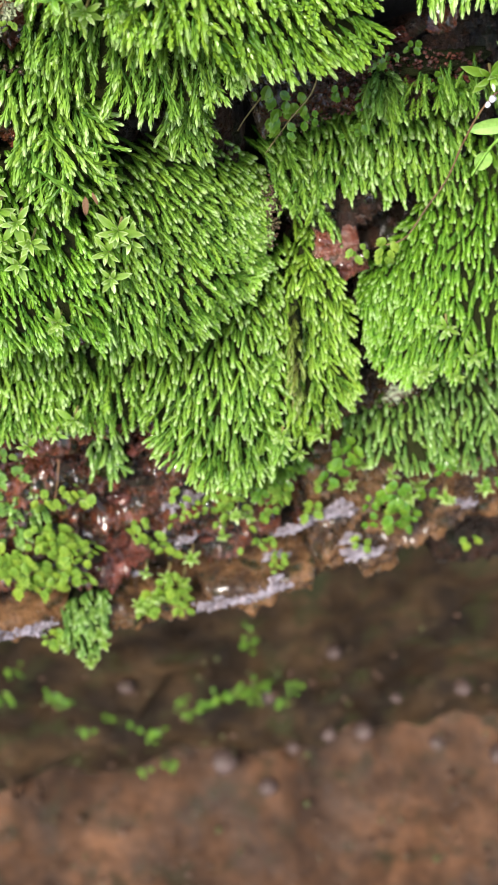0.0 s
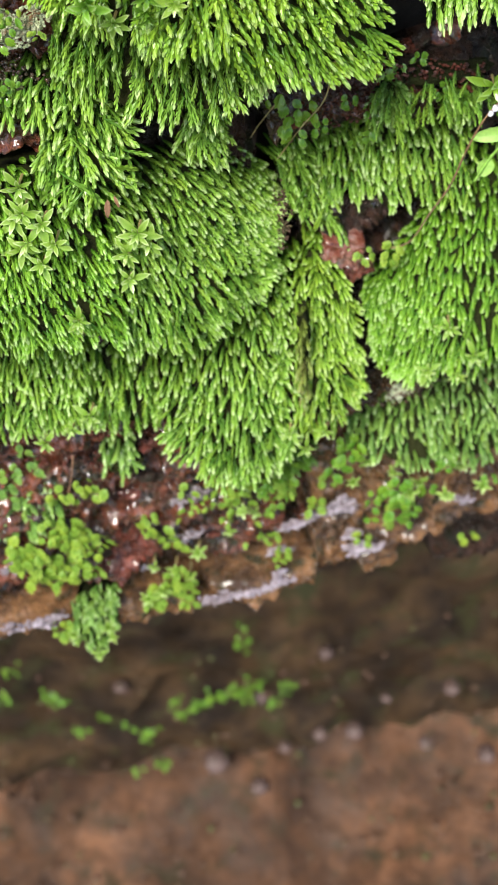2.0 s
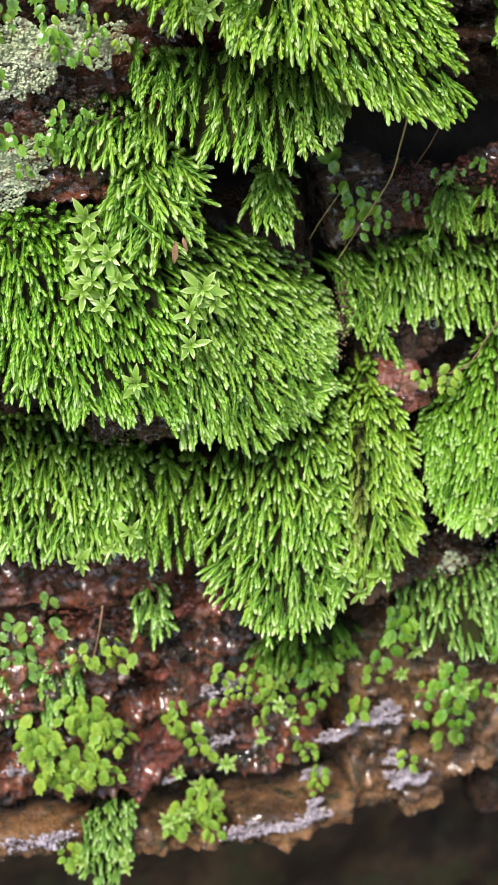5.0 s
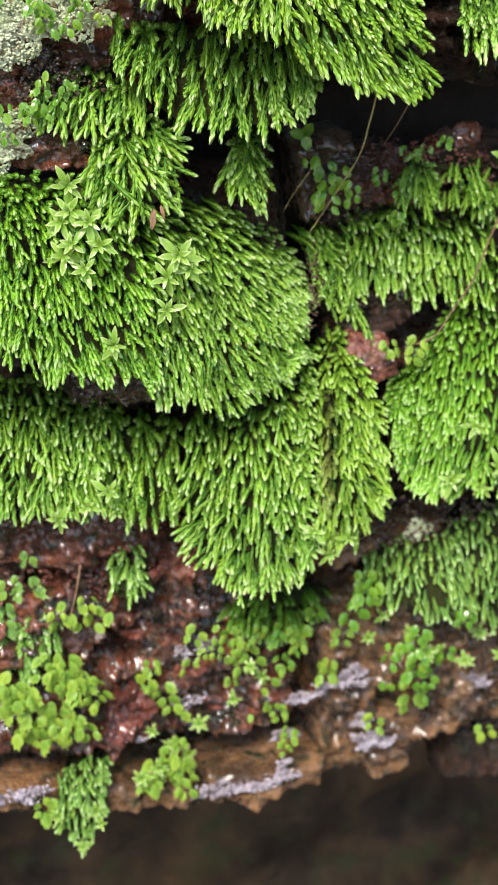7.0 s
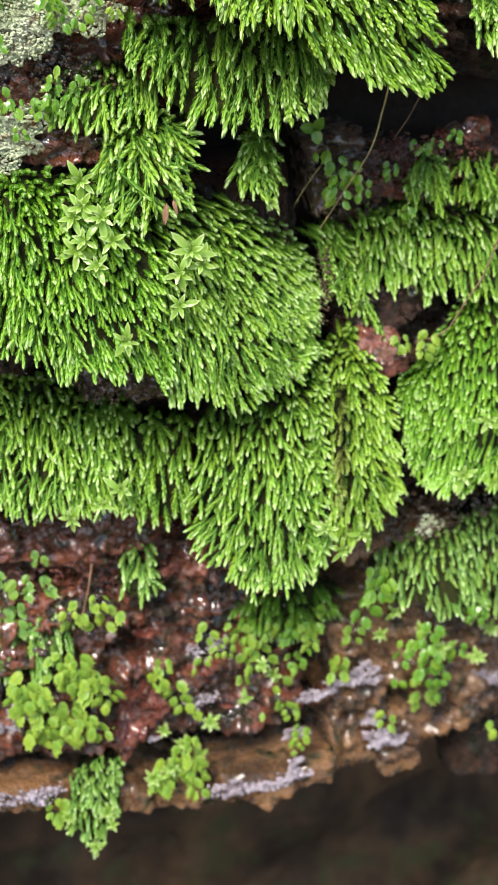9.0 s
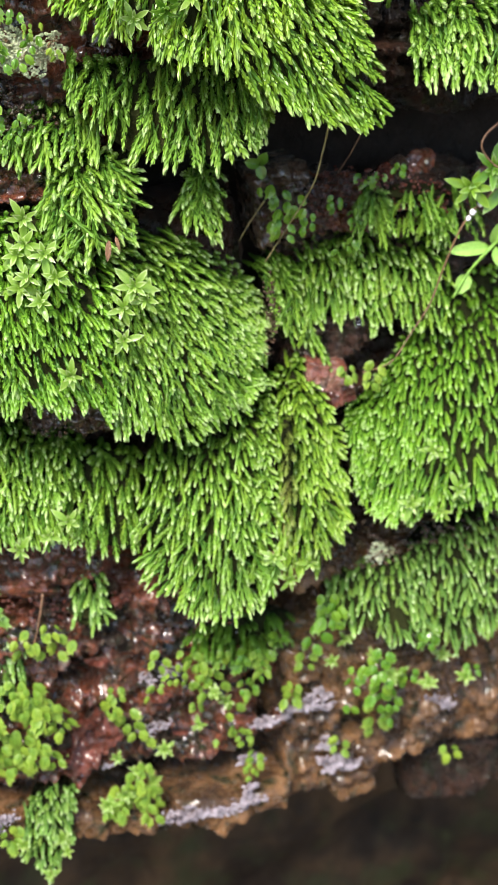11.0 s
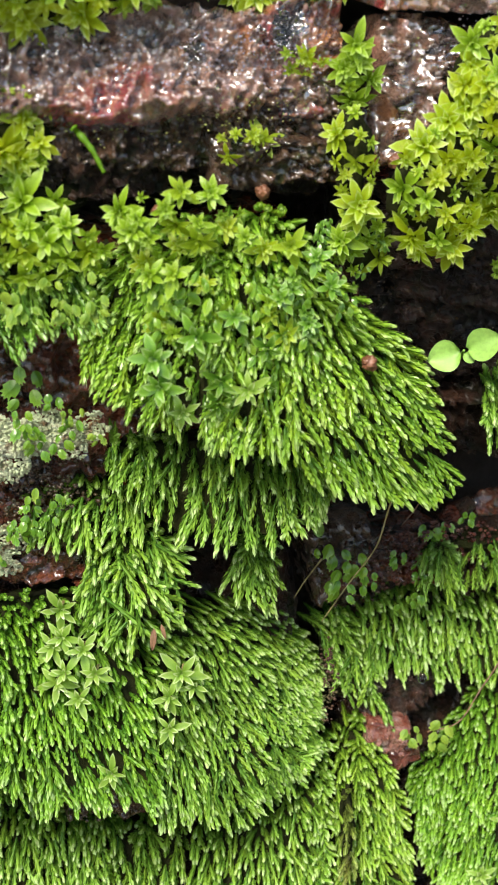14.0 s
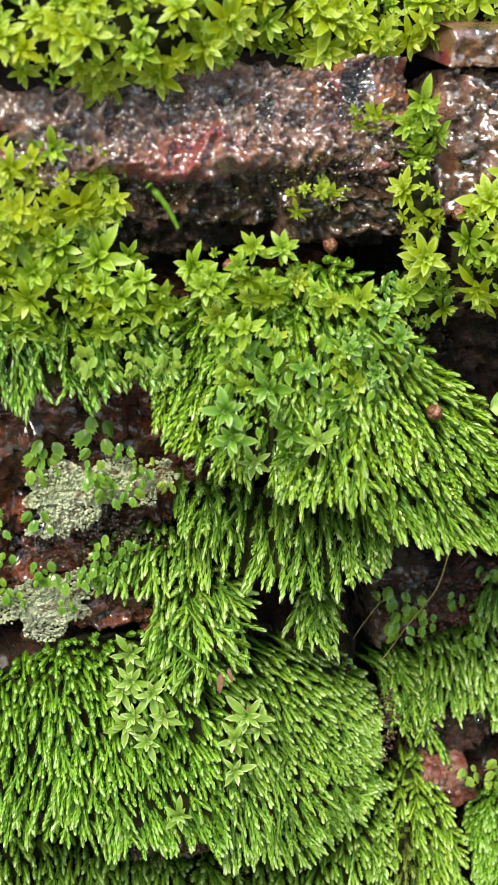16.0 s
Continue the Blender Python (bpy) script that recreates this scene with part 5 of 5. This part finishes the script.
def broad_leaf(name, at, way, face, length, width, material, parent, thick=0.25, rib=True):
    """A smooth oval leaf with a midrib fold and some thickness, in millimetres; at: its stalk end."""
    w = Vector(way).normalized()
    s = w.cross(Vector(face)).normalized()
    f = s.cross(w).normalized()
    rows, cols = 10, 7
    verts, ages = [], []
    for side in (1, -1):
        for i in range(rows):
            v = i / (rows - 1)
            half = width / 2 * math.sin(math.pi * min(1, max(0.02, v ** 0.8))) ** 0.62
            for j in range(cols):
                u = 2 * j / (cols - 1) - 1
                cup = 0.16 * width * u * u - 0.12 * length * (v - 0.5) ** 2 - 0.05 * width * (1 - abs(u)) ** 3
                edge = (1 - abs(u) ** 3) * math.sin(math.pi * v) ** 0.5
                p = Vector(at) + w * (length * v) + s * (half * u) + f * (cup + side * thick * 0.5 * edge)
                verts.append(p * MM)
                ages.append(0.3 + 0.6 * v)
    tris = []
    for k in range(2):
        for i in range(rows - 1):
            for j in range(cols - 1):
                a = k * rows * cols + i * cols + j
                q = [(a, a + 1, a + cols + 1), (a, a + cols + 1, a + cols)]
                tris += q if k == 0 else [t[::-1] for t in q]
    leaf = part(name, raw_mesh(name, np.array(verts), tris, np.array(ages), np.full(len(verts), 0.3), True), material, parent)
    if not rib:
        return leaf
    line = [tuple(Vector(at) + w * length * v - f * (0.12 * length * (v - 0.5) ** 2 + 0.05 * width - 0.5 * thick)) for v in (0.0, 0.25, 0.5, 0.75, 0.92)]
    tube("midrib", line, 0.018 * width, material, leaf, "", 0.3)
    return leaf


seedling = thing("seedling", (0, 0, 0), "fresh green seedling with two round seed leaves on dark brick", "seedling")
tube("stem", [(16.5, 10, 73), (16.2, 4, 76), (15.9, -1.2, 78.8)], 0.35, SEEDLING, seedling)
broad_leaf("seed_leaf", (15.4, -1.2, 78.6), (-0.9, -0.05, -0.25), (0.1, -1, 0.45), 4.4, 4.2, SEEDLING, seedling, rib=False)
broad_leaf("seed_leaf", (16.4, -1.4, 79.0), (0.85, -0.3, 0.42), (-0.1, -1, 0.5), 5.0, 4.3, SEEDLING, seedling, rib=False)
broad_leaf("seed_leaf", (15.9, -1.2, 78.4), (0.6, -0.2, -0.5), (0, -1, 0.4), 1.8, 1.4, SEEDLING, seedling, rib=False)

sprig = thing("three_leaved_sprig", (0, 0, 0), "small green sprig with three oval leaves in the hollow", "seedling")
tube("stem", [(-4.2, 10, 44), (-3.4, 8.5, 47), (-2.8, 8, 49.4)], 0.14, SEEDLING, sprig)
for way in ((-1, -0.2, 0.25), (0.5, -0.2, 0.85), (0.25, -0.2, -1)):
    broad_leaf("leaf", (-2.8, 8, 49.5), way, (0.1, -1, 0.3), 2.5, 1.7, STAR_GREEN, sprig)

creeper = thing("creeping_seedling", (0, 0, 0), "thin brown stem with a few pale green leaves crossing the moss", "seedling")
tube("stem", [(36, 10.5, 46), (33.5, 10, 43.5), (31, 9.5, 41), (29, 9.5, 37.5), (27, 10.5, 31), (25, 10, 25), (22, 8.6, 20.5), (18.5, 6, 16.5), (14, 6.5, 14.5)], 0.2, TWIG, creeper)
broad_leaf("leaf", (34.5, 12, 34), (-1, -0.15, -0.05), (0.1, -1, 0.6), 7.0, 2.3, SEEDLING, creeper)
broad_leaf("leaf", (31, 10.5, 30), (-0.5, -0.2, -1), (0, -1, 0.3), 3.6, 2.6, SEEDLING, creeper)
broad_leaf("leaf", (35, 12, 34.6), (0.2, -0.3, 1), (0, -1, 0.3), 4.6, 1.9, SEEDLING, creeper)
broad_leaf("leaf", (35.4, 12, 34), (0.5, -0.3, -1), (0, -1, 0.3), 4.2, 2.4, SEEDLING, creeper)
tube("stalk", [(36, 12.5, 35), (33.4, 11.2, 32.8), (31, 10.6, 30), (28.6, 9, 26.5)], 0.36, SEEDLING, creeper)
for x, y, z, r in ((32.2, 9.4, 42.3, 0.5), (31.0, 9.0, 41.0, 0.55), (30.3, 9.0, 40.0, 0.42)):
    bm = bmesh.new()
    bmesh.ops.create_icosphere(bm, subdivisions=3, radius=r * MM)
    for v in bm.verts:
        v.co *= 1 + 0.35 * wobble(v.co, 900, x) + 0.2 * wobble(v.co, 2200, z)
    for f in bm.faces:
        f.smooth = True
    ob = part("white_bud", bm, BUD)
    ob.location = (x * MM, y * MM, z * MM)
    tagged(ob, "tiny white bud clinging to a thin brown stem", "bud", "white buds on the stem")
curl = thing("dry_tendril", (0, 0, 0), "curled dry brown tendril in the hollow", "stem")
tube("stem", [(37, 9, 57), (33.8, 7, 56), (31.6, 6, 54.2), (31.4, 6, 52), (34.3, 7, 48.8), (38, 9, 48)], 0.25, TWIG, curl)
straw = thing("moss_seta", (0, 0, 0), "fine straw-coloured stalk hanging from the overhang", "stem")
tube("stem", [(7.6, 0, 60.5), (7.3, -1, 58.6), (6.6, 1, 53.9), (5.3, 2.5, 48.1), (1.8, 6, 40.4), (-2, 6.5, 33.9)], 0.17, STRAW, straw)
for pts, rad, mat, label in (
    ([(13.2, 8, 55), (11.5, 9, 51), (9.6, 11, 47)], 0.12, TWIG, "hair-thin brown root across the dark hollow"),
    ([(-2, 7, 44), (-4.5, 7.5, 40), (-6, 8, 37)], 0.14, STRAW, "fine pale root in the wall joint"),
    ([(-3.4, 5.5, 21), (-1.6, 5, 18), (-3, 5, 15), (-2.2, 4, 12)], 0.12, STRAW, "fine grey rootlet in the seam"),
    ([(-38.6, -11.5, -16), (-39.5, -12.4, -21), (-41, -13, -27)], 0.2, TWIG, "thin brown rootlet on red brick"),
    ([(-31.6, -14, 111.6), (-29.6, -15, 109.4), (-28.2, -15.4, 106.6)], 0.5, ROSETTE_PALE, "single yellow-green moss shoot on wet brick"),
):
    ob = thing("stem_fragment", (0, 0, 0), label, "stem")
    tube("stem", pts, rad, mat, ob)


def bead(x, y, z, radius, label):
    """A moss capsule: an egg-shaped urn with a small lid on a short stalk."""
    bm = bmesh.new()
    bmesh.ops.create_icosphere(bm, subdivisions=4, radius=radius * MM)
    for v in bm.verts:
        v.co.z *= 1.2 - 0.25 * (v.co.z > 0)
        v.co *= 1 + 0.35 * wobble(v.co, 1500, x) + 0.4 * abs(wobble(v.co, 3200, z)) + 0.1 * wobble(v.co, 6000, x)
    for f in bm.faces:
        f.smooth = True
    ob = thing("moss_capsule", (x * MM, y * MM, z * MM), label, "moss capsule", "russet moss capsules")
    part("urn", bm, CAPSULE, ob)
    tube("stalk", [(0, 0, 0), (0.2, 1.6, -0.8), (0, 4, -2)], radius * 0.25, TWIG, ob)


for x, y, z, r in ((3, -10.5, 81, 0.85), (-10, -5.5, 101.5, 0.8), (6.5, 0.5, 103.5, 0.8), (8, 2, 96, 0.6), (-22.5, -11.5, 101, 0.6), (12.5, 1, 91, 0.6)):
    bead(x, y, z, r, "small russet-brown moss capsule")
drop = thing("water_drop", (13.2 * MM, 8.6 * MM, 22.6 * MM), "clear water drop hanging from a moss tip", "water drop")
bm = bmesh.new()
bmesh.ops.create_uvsphere(bm, u_segments=16, v_segments=12, radius=0.0007)
for v in bm.verts:
    v.co.z *= 1.15 + 0.35 * (v.co.z > 0) * v.co.z / 0.0007
for f in bm.faces:
    f.smooth = True
part("water", bm, WATER, drop)
bit = thing("dry_leaf_scrap", (0, 0, 0), "curled dry brown leaf scrap caught in the moss", "leaf litter")
broad_leaf("blade", (-24.8, -15.6, 46.2), (-0.1, -0.1, -1), (0.3, -1, 0.2), 3.2, 0.9, TWIG, bit)
broad_leaf("blade", (-23.8, -15.2, 46.6), (0.25, -0.1, -1), (-0.3, -1, 0.2), 2.2, 0.6, TWIG, bit)

# ---- foot of the wall ----
g = np.random.default_rng(5)
grit = thing("grit", (-0.02, 0.1, -0.33), "loose crumbs of earth and grit below the wall", "grit", "", "stuff")
v, f = granules(g, 320, 170, 90, 0.5, 1.6, 0.6, 0.1)
low = np.minimum(v[:, 2] + 0.005, 0)
v[:, 1] += low * 1.1
v[:, 2] = v[:, 2] - 0.86 * low - 0.012 * (low < 0)
part("grain", raw_mesh("grain", v, f, smooth=True), DEBRIS, grit, "", "stuff")
r = random.Random(21)
for i, (x, y, z, s) in enumerate(((-41, 98, -334, 6), (-25, 96, -349, 4.5), (-2, 103, -322, 3.5), (10, 106, -325, 4.5), (-15, 102, -330, 3), (-23, 104, -297, 4), (1, 108, -274, 3.5), (37, 108, -337, 3.5), (22, 110, -308, 3), (45, 112, -304, 4), (-71, 102, -286, 3.5), (60, 108, -346, 4.5))):
    bm = bmesh.new()
    bmesh.ops.create_icosphere(bm, subdivisions=3, radius=0.8 * s * MM)
    for v in bm.verts:
        v.co *= 1 + 0.28 * wobble(v.co, 130, i) + 0.1 * wobble(v.co, 420, i)
        v.co.z *= 0.7
    for f in bm.faces:
        f.smooth = True
    ob = part("pebble", bm, PEBBLE)
    ob.location = (x * MM, y * MM, z * MM)
    tagged(ob, "small greyish-pink stone lodged in brown earth", "stone", "stones at the foot of the wall")
for x, z, rx, rz, n in ((-30, -280, 13, 6, 34), (-44, -284, 10, 6, 22), (-63, -299, 8, 5, 14), (-63, -328, 8, 5, 10), (-107, -258, 18, 14, 50), (-80, -289, 8, 6, 12), (-26, -246, 8, 5, 8), (-12, -290, 14, 9, 14)):
    leaflets("sparse yellow-green moss leaflets on the earth below", x, 105 + 0.16 * x, z, rx, rz, n, 2.8, MOSS_DARK, 0.9, 2.0, 0.16)
cushion("strip of brownish dying moss along a cushion seam", 1.4, -7.6, -1, 1.3, 6, 12, 3.4, 0.9, 0, SHOOTS_LOOSE, MOSS_BROWN, 0.3)
